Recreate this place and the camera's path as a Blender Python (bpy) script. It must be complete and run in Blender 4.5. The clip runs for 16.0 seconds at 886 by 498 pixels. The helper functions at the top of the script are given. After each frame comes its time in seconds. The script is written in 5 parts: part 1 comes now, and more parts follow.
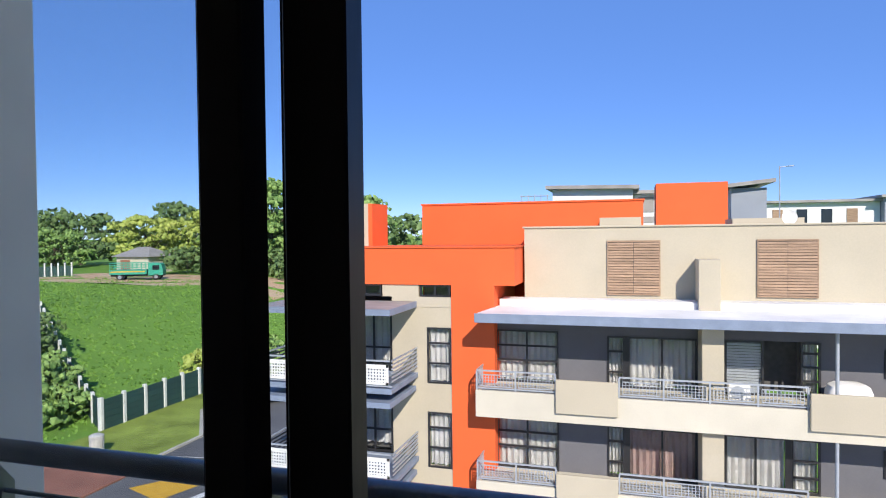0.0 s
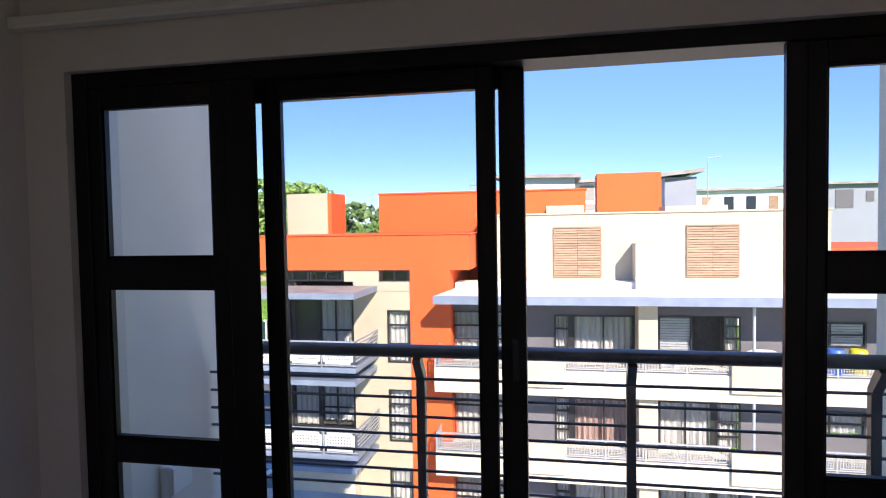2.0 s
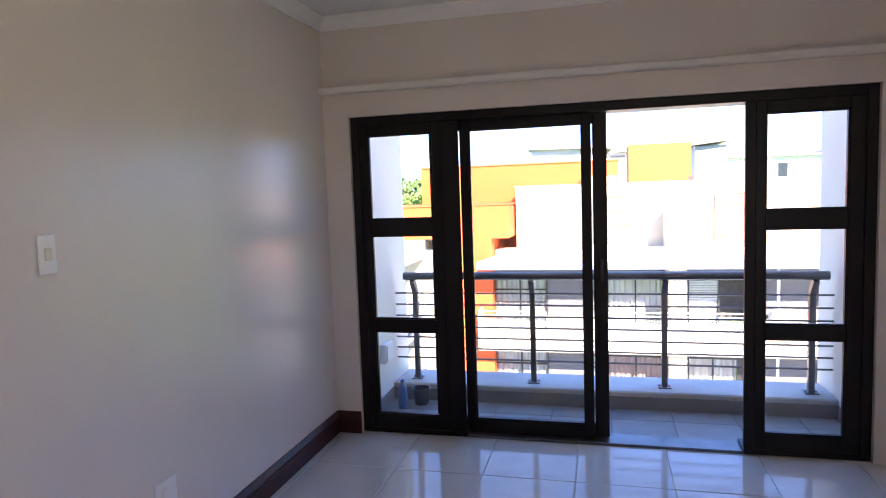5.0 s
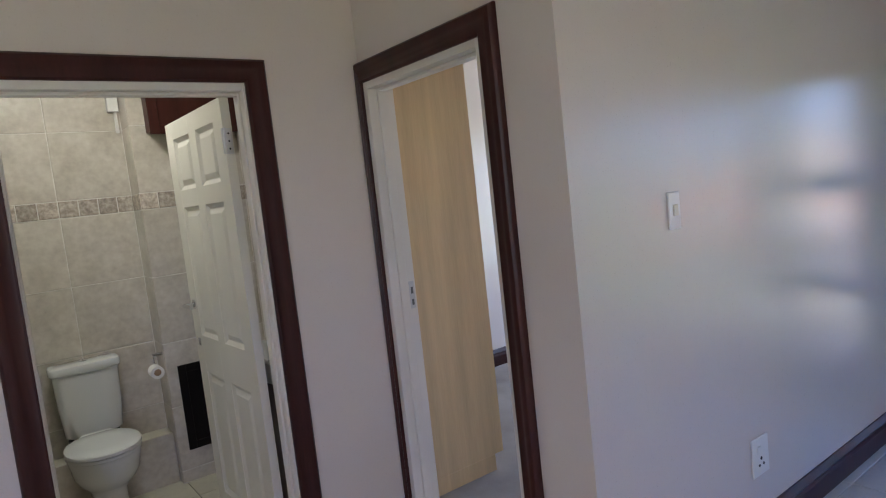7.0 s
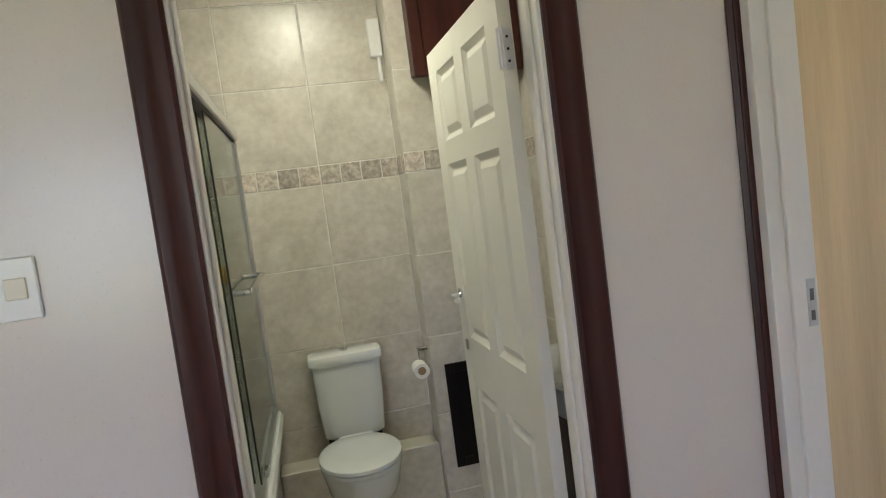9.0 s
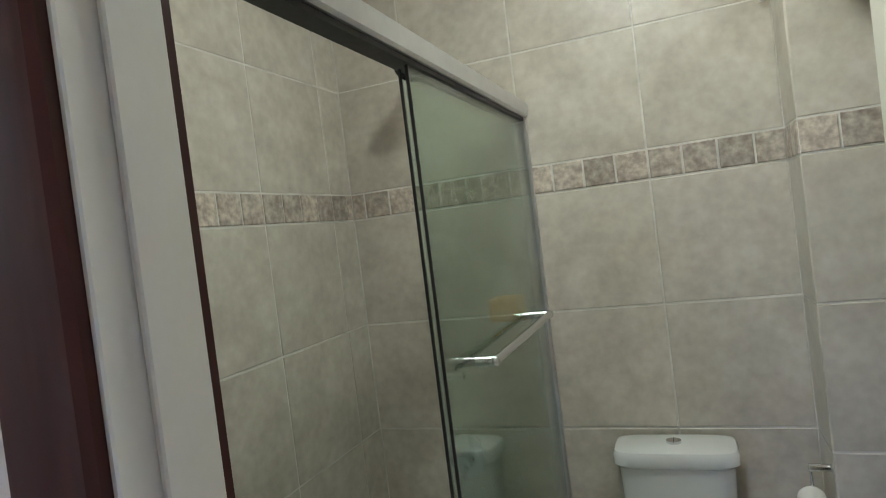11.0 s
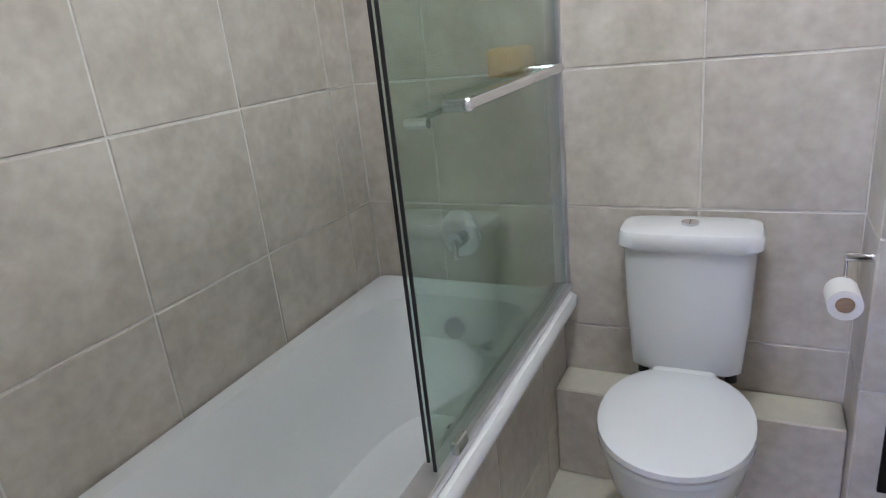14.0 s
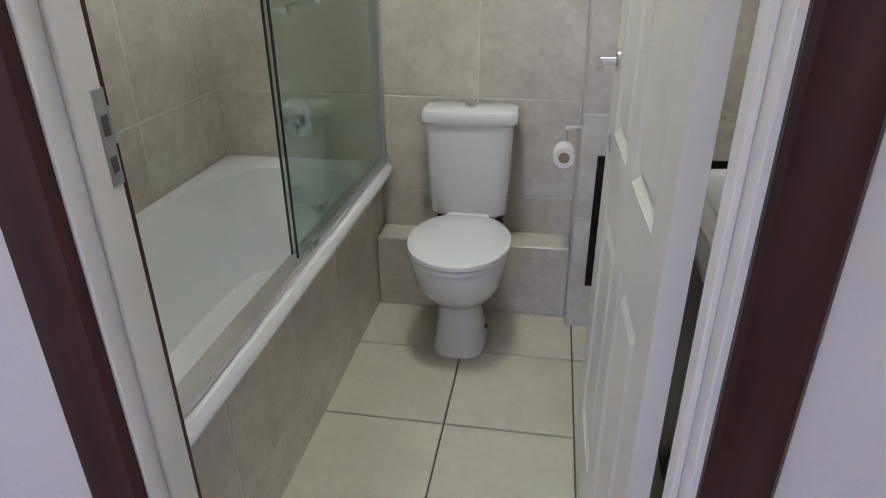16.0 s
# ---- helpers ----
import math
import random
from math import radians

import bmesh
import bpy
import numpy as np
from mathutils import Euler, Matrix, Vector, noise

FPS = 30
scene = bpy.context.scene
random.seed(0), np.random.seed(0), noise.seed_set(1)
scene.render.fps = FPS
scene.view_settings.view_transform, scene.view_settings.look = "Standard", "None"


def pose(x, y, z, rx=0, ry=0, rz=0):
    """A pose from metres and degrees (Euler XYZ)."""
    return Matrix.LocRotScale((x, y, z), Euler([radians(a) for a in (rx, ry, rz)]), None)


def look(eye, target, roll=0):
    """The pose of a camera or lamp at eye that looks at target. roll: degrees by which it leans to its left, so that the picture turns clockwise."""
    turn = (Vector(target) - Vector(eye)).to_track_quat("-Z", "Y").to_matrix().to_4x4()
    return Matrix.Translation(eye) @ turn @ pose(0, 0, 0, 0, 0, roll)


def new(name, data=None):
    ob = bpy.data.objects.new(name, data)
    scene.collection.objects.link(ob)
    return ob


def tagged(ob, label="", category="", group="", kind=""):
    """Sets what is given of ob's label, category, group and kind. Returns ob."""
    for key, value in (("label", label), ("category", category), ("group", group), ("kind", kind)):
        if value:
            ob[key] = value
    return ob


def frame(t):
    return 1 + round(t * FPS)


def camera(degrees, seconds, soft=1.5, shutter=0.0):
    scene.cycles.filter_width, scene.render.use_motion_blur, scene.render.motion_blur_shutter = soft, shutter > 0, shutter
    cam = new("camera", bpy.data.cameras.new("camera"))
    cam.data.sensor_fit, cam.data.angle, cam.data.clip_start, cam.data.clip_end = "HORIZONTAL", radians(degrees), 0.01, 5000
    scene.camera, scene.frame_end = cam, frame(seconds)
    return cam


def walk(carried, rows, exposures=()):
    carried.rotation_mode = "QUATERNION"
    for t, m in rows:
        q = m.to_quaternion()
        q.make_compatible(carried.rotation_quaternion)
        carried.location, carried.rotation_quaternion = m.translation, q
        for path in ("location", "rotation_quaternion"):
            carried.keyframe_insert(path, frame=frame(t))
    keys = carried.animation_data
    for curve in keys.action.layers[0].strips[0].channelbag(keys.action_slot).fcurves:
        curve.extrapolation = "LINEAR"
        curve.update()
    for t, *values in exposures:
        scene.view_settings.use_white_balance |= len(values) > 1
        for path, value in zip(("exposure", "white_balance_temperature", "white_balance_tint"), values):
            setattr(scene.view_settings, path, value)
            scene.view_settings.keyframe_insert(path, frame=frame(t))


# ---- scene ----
cam = camera(70.0, 16.0, soft=1.1)
PATH = [
    (0, (1.998, 2.198, 1.496), (1.425, 4.114, 1.452), -0.6),
    (0.5, (2.003, 1.854, 1.49), (1.483, 3.784, 1.43), -0.6),
    (1, (1.989, 1.478, 1.503), (1.522, 3.422, 1.434), -0.6),
    (1.5, (1.907, 1.124, 1.511), (1.48, 3.077, 1.435), -0.8),
    (2, (1.864, 0.747, 1.503), (1.463, 2.705, 1.418), -1.0),
    (2.6, (1.78, 0.258, 1.494), (1.404, 2.221, 1.402), -1.2),
    (3, (1.739, -0.021, 1.505), (1.383, 1.945, 1.408), -1.2),
    (3.2, (1.729, -0.161, 1.496), (1.386, 1.807, 1.394), -1.5),
    (5.3, (1.652, -1.215, 1.565), (1.082, 0.693, 1.375), -2.2),
    (5.5, (1.607, -1.261, 1.577), (0.902, 0.601, 1.382), -2.6),
    (6, (1.481, -1.325, 1.569), (0.332, 0.302, 1.384), -4.4),
    (6.5, (1.35, -1.365, 1.562), (-0.104, -0.005, 1.377), -5.7),
    (7, (1.224, -1.407, 1.551), (-0.376, -0.221, 1.365), -6.3),
    (7.5, (1.105, -1.419, 1.541), (-0.633, -0.447, 1.353), -6.9),
    (8, (0.888, -1.325, 1.53), (-0.957, -0.575, 1.344), -7.4),
    (8.5, (0.607, -1.216, 1.507), (-1.293, -0.616, 1.327), -7.2),
    (9, (0.258, -1.091, 1.486), (-1.693, -0.68, 1.326), -7.5),
    (9.5, (-0.076, -0.971, 1.51), (-2.067, -0.874, 1.346), -7.6),
    (10, (-0.362, -0.928, 1.521), (-2.338, -1.202, 1.376), -7.8),
    (10.2, (-0.46, -0.902, 1.534), (-2.413, -1.314, 1.408), -8.0),
    (12.3, (-1.091, -0.874, 1.524), (-2.886, -1.755, 1.492), -5.6),
    (12.5, (-1.107, -0.869, 1.501), (-2.895, -1.762, 1.435), -5.5),
    (13, (-1.128, -0.876, 1.447), (-2.896, -1.771, 1.179), -5.5),
    (13.5, (-1.126, -0.872, 1.388), (-2.846, -1.758, 0.882), -5.8),
    (14, (-1.087, -0.867, 1.368), (-2.77, -1.729, 0.718), -6.1),
    (14.5, (-0.995, -0.848, 1.348), (-2.666, -1.686, 0.637), -6.1),
    (15, (-0.843, -0.832, 1.366), (-2.529, -1.588, 0.599), -5.4),
    (15.5, (-0.67, -0.801, 1.375), (-2.394, -1.381, 0.542), -3.5),
    (16, (-0.49, -0.721, 1.366), (-2.265, -1.023, 0.494), -0.4),
]
EXPOSURES = [(0, 0.2, 6700, 11), (0.7, 0.3, 6700, 12), (1.2, 0.55, 6900, 14), (2.0, 0.95, 7100, 18), (2.5, 1.65, 7500, 22), (3.0, 2.15, 7600, 24), (5.3, 2.6, 7400, 21), (6.0, 2.5, 7000, 17), (7.0, 2.7, 6700, 16), (8.0, 3.0, 7200, 12), (9.0, 3.1, 7200, 8), (9.5, 2.8, 6800, 5), (10, 2.85, 6600, 5), (12.5, 2.95, 5900, 20), (13.5, 3.55, 5800, 24), (15, 3.65, 5900, 22), (16, 3.4, 6200, 18)]
walk(cam, [(t, look(eye, target, roll)) for t, eye, target, roll in PATH], EXPOSURES)

# ---- world, sun, lamps ----
SUN_EL, SUN_AZ = 32.0, 152.0
world = bpy.data.worlds.new("world")
scene.world = world
world.use_nodes = True
wn = world.node_tree
sky = wn.nodes.new("ShaderNodeTexSky")
sky.sky_type, sky.sun_disc = "NISHITA", False
sky.sun_elevation, sky.sun_rotation = radians(SUN_EL), radians(SUN_AZ)
sky.air_density, sky.dust_density, sky.ozone_density = 0.6, 0.0, 4.0
back = wn.nodes["Background"]
back.inputs["Strength"].default_value = 0.15
tone = wn.nodes.new("ShaderNodeHueSaturation")
tone.inputs["Saturation"].default_value = 1.15
tone.inputs["Hue"].default_value = 0.51
clear = wn.nodes.new("ShaderNodeMix")      # evens the sky out towards a clear deep blue
clear.data_type = "RGBA"
clear.inputs[0].default_value = 0.55
clear.inputs[7].default_value = (0.95, 2.2, 5.8, 1)
wn.links.new(sky.outputs[0], tone.inputs["Color"])
wn.links.new(tone.outputs[0], clear.inputs[6])
wn.links.new(clear.outputs[2], back.inputs["Color"])

sun = new("sun", bpy.data.lights.new("sun", "SUN"))
sun.data.energy, sun.data.angle, sun.data.color = 4.6, radians(0.5), (1.0, 0.95, 0.87)
a, e = radians(SUN_AZ), radians(SUN_EL)
sun.matrix_world = look((math.sin(a) * math.cos(e) * 80, math.cos(a) * math.cos(e) * 80, math.sin(e) * 80), (0, 0, 0))

lamp = new("bathroom_lamp_light", bpy.data.lights.new("bathroom_lamp_light", "AREA"))
lamp.data.shape, lamp.data.size, lamp.data.energy, lamp.data.color = "DISK", 0.26, 0.76, (0.95, 1.0, 0.93)
lamp.matrix_world = pose(-2.0, -1.0, 2.55)

# added fill lamp, as daylight from an assumed, unseen opening in the east wall
day = new("east_fill_daylight", bpy.data.lights.new("east_fill_daylight", "AREA"))
day.data.shape, day.data.size, day.data.size_y, day.data.energy, day.data.color = "RECTANGLE", 1.5, 1.3, 3.4, (1.0, 0.96, 0.93)
day.matrix_world = look((3.8, -2.9, 1.55), (0.0, -2.9, 1.55))

# daylight that enters by the bedroom window
bday = new("bedroom_window_daylight", bpy.data.lights.new("bedroom_window_daylight", "AREA"))
bday.data.shape, bday.data.size, bday.data.size_y, bday.data.energy, bday.data.color = "RECTANGLE", 1.9, 1.5, 6.5, (0.72, 0.85, 1.0)
bday.matrix_world = look((-1.5, 3.83, 1.3), (-1.5, 0.0, 1.3))

# ---- materials ----
def node_mat(name, color, rough=0.6, metal=0.0, var=0.08, scale=6.0, fine=60.0, bump=0.1, bump_dist=0.002, spec=0.5,
             coat=0.0, per_object=0.0, stretch=(1, 1, 1), second=None, second_amount=0.5):
    """A surface with coarse and fine variation of colour, uneven gloss and relief."""
    m = bpy.data.materials.new(name)
    m.use_nodes = True
    nt = m.node_tree
    L, N = nt.links.new, nt.nodes.new
    b = nt.nodes["Principled BSDF"]
    b.inputs["Metallic"].default_value = metal
    b.inputs["Specular IOR Level"].default_value = spec
    b.inputs["Coat Weight"].default_value = coat
    tc, mp = N("ShaderNodeTexCoord"), N("ShaderNodeMapping")
    mp.inputs["Scale"].default_value = stretch
    if per_object:
        oi, mul = N("ShaderNodeObjectInfo"), N("ShaderNodeVectorMath")
        mul.operation = "MULTIPLY_ADD"
        L(oi.outputs["Random"], mul.inputs[0])
        mul.inputs[1].default_value = (37.0, 91.0, 53.0)
        L(tc.outputs["Object"], mul.inputs[2])
        L(mul.outputs[0], mp.inputs["Vector"])
    else:
        geo = N("ShaderNodeNewGeometry")
        L(geo.outputs["Position"], mp.inputs["Vector"])
    n1, n2 = N("ShaderNodeTexNoise"), N("ShaderNodeTexNoise")
    n1.inputs["Scale"].default_value, n1.inputs["Detail"].default_value = scale, 5
    n2.inputs["Scale"].default_value, n2.inputs["Detail"].default_value = fine, 3
    for n in (n1, n2):
        L(mp.outputs[0], n.inputs["Vector"])
    ramp = N("ShaderNodeMapRange")
    ramp.inputs[1].default_value, ramp.inputs[2].default_value = 0.3, 0.7
    L(n1.outputs["Fac"], ramp.inputs[0])
    mix = N("ShaderNodeMix")
    mix.data_type = "RGBA"
    lo = second or tuple(c * (1 - 2 * var) for c in color)
    hi = color if second else tuple(min(1, c * (1 + var)) for c in color)
    mix.inputs[6].default_value, mix.inputs[7].default_value = (*lo, 1), (*hi, 1)
    L(ramp.outputs[0], mix.inputs[0])
    mix2 = N("ShaderNodeMix")
    mix2.data_type, mix2.blend_type = "RGBA", "OVERLAY"
    mix2.inputs[0].default_value = min(0.6, var * 2)
    L(mix.outputs[2], mix2.inputs[6])
    L(n2.outputs["Fac"], mix2.inputs[7])
    last = mix2.outputs[2]
    if per_object:
        hsv, mr = N("ShaderNodeHueSaturation"), N("ShaderNodeMapRange")
        mr.inputs[3].default_value, mr.inputs[4].default_value = 1 - per_object, 1 + per_object
        L(oi.outputs["Random"], mr.inputs[0])
        L(mr.outputs[0], hsv.inputs["Value"])
        L(last, hsv.inputs["Color"])
        last = hsv.outputs[0]
    L(last, b.inputs["Base Color"])
    rr = N("ShaderNodeMapRange")
    rr.inputs[3].default_value, rr.inputs[4].default_value = max(0.02, rough * 0.85), min(1, rough * 1.15)
    L(n2.outputs["Fac"], rr.inputs[0])
    L(rr.outputs[0], b.inputs["Roughness"])
    if bump:
        bp = N("ShaderNodeBump")
        bp.inputs["Strength"].default_value, bp.inputs["Distance"].default_value = bump, bump_dist
        L(n2.outputs["Fac"], bp.inputs["Height"])
        L(bp.outputs[0], b.inputs["Normal"])
    return m


def glass_mat(name, tint=(0.97, 0.98, 0.975), gloss=0.02, base=0.025):
    """Thin clear sheet: light goes straight through, and the surface mirrors by its angle."""
    m = bpy.data.materials.new(name)
    m.use_nodes = True
    nt = m.node_tree
    nt.nodes.clear()
    L, N = nt.links.new, nt.nodes.new
    tr, gl, lw, pw, mr, mx, out = (N("ShaderNodeBsdfTransparent"), N("ShaderNodeBsdfGlossy"), N("ShaderNodeLayerWeight"), N("ShaderNodeMath"), N("ShaderNodeMapRange"), N("ShaderNodeMixShader"), N("ShaderNodeOutputMaterial"))
    tr.inputs[0].default_value = (*tint, 1)
    gl.inputs["Roughness"].default_value = gloss
    pw.operation = "POWER"
    pw.inputs[1].default_value = 4.5
    lw.inputs["Blend"].default_value = 0.5
    mr.inputs[3].default_value, mr.inputs[4].default_value = base, 0.9
    L(lw.outputs["Facing"], pw.inputs[0])
    L(pw.outputs[0], mr.inputs[0])
    L(mr.outputs[0], mx.inputs[0])
    L(tr.outputs[0], mx.inputs[1])
    L(gl.outputs[0], mx.inputs[2])
    L(mx.outputs[0], out.inputs[0])
    return m


def glow_mat(name, color, strength):
    m = bpy.data.materials.new(name)
    m.use_nodes = True
    b = m.node_tree.nodes["Principled BSDF"]
    b.inputs["Base Color"].default_value = (0.8, 0.8, 0.8, 1)
    b.inputs["Emission Color"].default_value = (*color, 1)
    b.inputs["Emission Strength"].default_value = strength
    return m


M_WALL = node_mat("wall_paint", (0.67, 0.60, 0.54), 0.29, var=0.02, scale=1.5, fine=160, bump=0.03, bump_dist=0.001, spec=0.6)
M_CEIL = node_mat("ceiling_paint", (0.78, 0.77, 0.75), 0.8, var=0.02, scale=2, fine=180, bump=0.1, bump_dist=0.001)
M_DARKWOOD = node_mat("mahogany", (0.050, 0.012, 0.009), 0.4, var=0.2, scale=9, fine=70, stretch=(1, 1, 0.12), bump=0.1, bump_dist=0.001, spec=0.3)
M_FRAME = node_mat("door_frame_stain", (0.007, 0.005, 0.005), 0.4, spec=0.25, var=0.15, scale=9, fine=80, stretch=(1, 1, 0.15), bump=0.1, bump_dist=0.001)
M_WHITEPAINT = node_mat("white_enamel", (0.74, 0.70, 0.64), 0.35, var=0.03, scale=4, fine=120, bump=0.08, bump_dist=0.001)
M_DOORPAINT = node_mat("door_paint", (0.68, 0.65, 0.57), 0.4, var=0.03, scale=3, fine=140, bump=0.1, bump_dist=0.001)
M_PORCELAIN = node_mat("porcelain", (0.72, 0.73, 0.73), 0.08, var=0.01, scale=3, fine=30, bump=0.0, coat=0.5)
M_TUB = node_mat("acrylic_tub", (0.74, 0.75, 0.74), 0.16, var=0.02, scale=3, fine=40, bump=0.0)
M_TILE = node_mat("stone_look_tile", (0.62, 0.565, 0.495), 0.3, var=0.09, scale=7.5, fine=30, bump=0.12, bump_dist=0.001, per_object=0.035, second=(0.49, 0.44, 0.375))
M_MOSAIC = node_mat("tumbled_mosaic", (0.57, 0.50, 0.43), 0.5, var=0.22, scale=30, fine=60, bump=0.3, bump_dist=0.002, per_object=0.22, second=(0.33, 0.265, 0.22))
M_GROUT = node_mat("grout", (0.74, 0.71, 0.66), 0.85, var=0.1, scale=8, fine=200, bump=0.2)
M_GROUTDARK = node_mat("floor_grout", (0.13, 0.11, 0.09), 0.9, var=0.15, scale=8, fine=200, bump=0.2)
M_FLOORTILE = node_mat("polished_porcelain_tile", (0.60, 0.555, 0.50), 0.07, var=0.03, scale=5, fine=50, bump=0.0, per_object=0.02)
M_BATHFLOOR = node_mat("bathroom_floor_tile", (0.60, 0.57, 0.46), 0.35, var=0.05, scale=6, fine=40, bump=0.1, bump_dist=0.001, per_object=0.03, second=(0.52, 0.49, 0.40))
M_BALTILE = node_mat("balcony_tile", (0.24, 0.23, 0.22), 0.45, var=0.08, scale=6, fine=60, bump=0.1, per_object=0.04)
M_CHROME = node_mat("chrome", (0.75, 0.76, 0.78), 0.08, metal=1.0, var=0.02, bump=0.0)
M_STEEL = node_mat("galvanised_rail", (0.16, 0.165, 0.17), 0.35, metal=0.7, var=0.15, scale=8, fine=60, bump=0.08)
M_ALU = node_mat("brushed_aluminium", (0.62, 0.62, 0.63), 0.3, metal=0.9, var=0.05, bump=0.03)
M_PLASTIC = node_mat("white_plastic", (0.80, 0.79, 0.76), 0.3, var=0.02, bump=0.0)
M_CREAM = node_mat("cream_plastic", (0.72, 0.66, 0.52), 0.35, var=0.02, bump=0.0)
M_BLACK = node_mat("black_rubber", (0.015, 0.015, 0.016), 0.5, var=0.05, bump=0.0)
M_MAPLE = node_mat("maple_veneer", (0.66, 0.48, 0.27), 0.45, var=0.07, scale=5, fine=50, stretch=(3, 3, 0.18), bump=0.05, bump_dist=0.001)
M_CARPET = node_mat("loop_carpet", (0.42, 0.39, 0.36), 0.95, var=0.12, scale=3, fine=260, bump=0.9, bump_dist=0.01, spec=0.1)
M_BALWALL = node_mat("balcony_render", (0.84, 0.76, 0.64), 0.8, var=0.04, scale=3, fine=120, bump=0.25, bump_dist=0.003)
M_CONC = node_mat("pale_concrete", (0.52, 0.51, 0.48), 0.85, var=0.1, scale=2, fine=50, bump=0.2)
M_PAPER = node_mat("tissue", (0.82, 0.80, 0.77), 0.9, var=0.02, fine=150, bump=0.2)
M_SPONGE = node_mat("yellow_sponge", (0.72, 0.36, 0.06), 0.95, var=0.1, fine=150, bump=0.5)
M_BOTTLE = node_mat("blue_bottle", (0.10, 0.18, 0.35), 0.2, var=0.05, bump=0.0)
M_POT = node_mat("dark_bucket", (0.05, 0.055, 0.06), 0.5, var=0.1, bump=0.05)
M_GLASS = glass_mat("window_glass")
M_SHOWER = glass_mat("shower_glass", (0.87, 0.93, 0.89), 0.03, 0.06)
M_ORANGE = node_mat("orange_render", (0.80, 0.125, 0.03), 0.8, var=0.03, scale=0.6, fine=25, bump=0.15, bump_dist=0.004)
M_TAN = node_mat("tan_render", (0.50, 0.44, 0.33), 0.85, var=0.04, scale=0.5, fine=25, bump=0.15, bump_dist=0.004)
M_CREAMWALL = node_mat("cream_render", (0.62, 0.57, 0.46), 0.85, var=0.05, scale=0.7, fine=25, bump=0.15, bump_dist=0.004)
M_GREYWALL = node_mat("charcoal_render", (0.14, 0.14, 0.155), 0.85, var=0.06, scale=0.7, fine=25, bump=0.15)
M_WHITEWALL = node_mat("white_render", (0.78, 0.78, 0.77), 0.8, var=0.04, scale=0.5, fine=20, bump=0.1)
M_BLUEGREY = node_mat("blue_grey_render", (0.30, 0.33, 0.38), 0.8, var=0.04, scale=0.5, fine=20, bump=0.1)
M_FASCIA = node_mat("painted_fascia", (0.22, 0.27, 0.36), 0.5, var=0.08, scale=2, fine=30, bump=0.05)
M_ROOFGREY = node_mat("roof_sheet", (0.33, 0.31, 0.29), 0.6, var=0.12, scale=1.2, fine=30, bump=0.1)
M_BRIGHTROOF = node_mat("white_roof_coat", (0.82, 0.81, 0.78), 0.6, var=0.08, scale=0.8, fine=14, bump=0.1)
M_LOUVRE = node_mat("louvre_timber", (0.36, 0.235, 0.15), 0.7, var=0.15, scale=5, fine=40, stretch=(0.3, 1, 3), bump=0.1, per_object=0.12)
M_WINFRAME = node_mat("charcoal_window_frame", (0.025, 0.025, 0.028), 0.4, var=0.05, bump=0.0)
M_CURTAIN = node_mat("sheer_curtain", (0.84, 0.83, 0.82), 0.9, var=0.06, scale=2, fine=30, bump=0.0)
M_PINK = node_mat("pink_curtain", (0.62, 0.45, 0.42), 0.9, var=0.08, scale=2, fine=30, bump=0.0)
# dark colour that stands in for the shade of unlit interiors
M_SHADE = node_mat("painted_shade", (0.10, 0.095, 0.09), 0.9, var=0.1, bump=0.0)
M_RAILGREY = node_mat("grey_balustrade", (0.40, 0.43, 0.47), 0.45, metal=0.2, var=0.05, bump=0.0)
M_GRASS = node_mat("grass", (0.18, 0.33, 0.06), 0.9, var=0.25, scale=0.35, fine=5, bump=0.6, bump_dist=0.1, spec=0.1, second=(0.145, 0.28, 0.05))
M_VERGE = node_mat("verge_grass", (0.27, 0.34, 0.07), 0.9, var=0.2, scale=0.5, fine=6, bump=0.5, bump_dist=0.05, spec=0.1)
M_SAND = node_mat("red_sand", (0.58, 0.33, 0.19), 0.95, var=0.15, scale=0.25, fine=4, bump=0.2, second=(0.56, 0.44, 0.29))
M_ROAD = node_mat("asphalt", (0.13, 0.13, 0.13), 0.85, var=0.12, scale=0.6, fine=30, bump=0.2)
M_PAVER = node_mat("red_paving", (0.33, 0.14, 0.09), 0.85, var=0.12, scale=1, fine=20, bump=0.2)
M_KERB = node_mat("kerb_concrete", (0.5, 0.47, 0.40), 0.85, var=0.1, scale=1, fine=20, bump=0.2)
M_PAINTW = node_mat("road_white", (0.75, 0.75, 0.72), 0.7, var=0.08, scale=3, fine=20, bump=0.0)
M_PAINTY = node_mat("road_yellow", (0.72, 0.40, 0.03), 0.7, var=0.08, scale=3, fine=20, bump=0.0)
M_FENCEPOST = node_mat("precast_post", (0.70, 0.70, 0.67), 0.8, var=0.06, scale=3, fine=30, bump=0.1)
M_FENCEPANEL = node_mat("green_precast_panel", (0.022, 0.07, 0.065), 0.7, var=0.15, scale=3, fine=20, bump=0.3, per_object=0.1)
M_TRUCKGREEN = node_mat("truck_green", (0.035, 0.36, 0.24), 0.45, var=0.06, scale=3, fine=20, bump=0.0)
M_TYRE = node_mat("tyre_rubber", (0.02, 0.02, 0.02), 0.85, var=0.1, bump=0.0)
M_CARPAINT = node_mat("silver_grey_paint", (0.45, 0.48, 0.48), 0.25, metal=0.5, var=0.02, bump=0.0, coat=0.7)
M_CARGLASS = node_mat("tinted_glass", (0.02, 0.025, 0.03), 0.08, var=0.02, bump=0.0)
M_RED = node_mat("red_paint", (0.5, 0.03, 0.03), 0.4, var=0.03, bump=0.0)
M_BARK = node_mat("bark", (0.10, 0.075, 0.055), 0.95, var=0.2, scale=3, fine=20, bump=0.5, bump_dist=0.03)
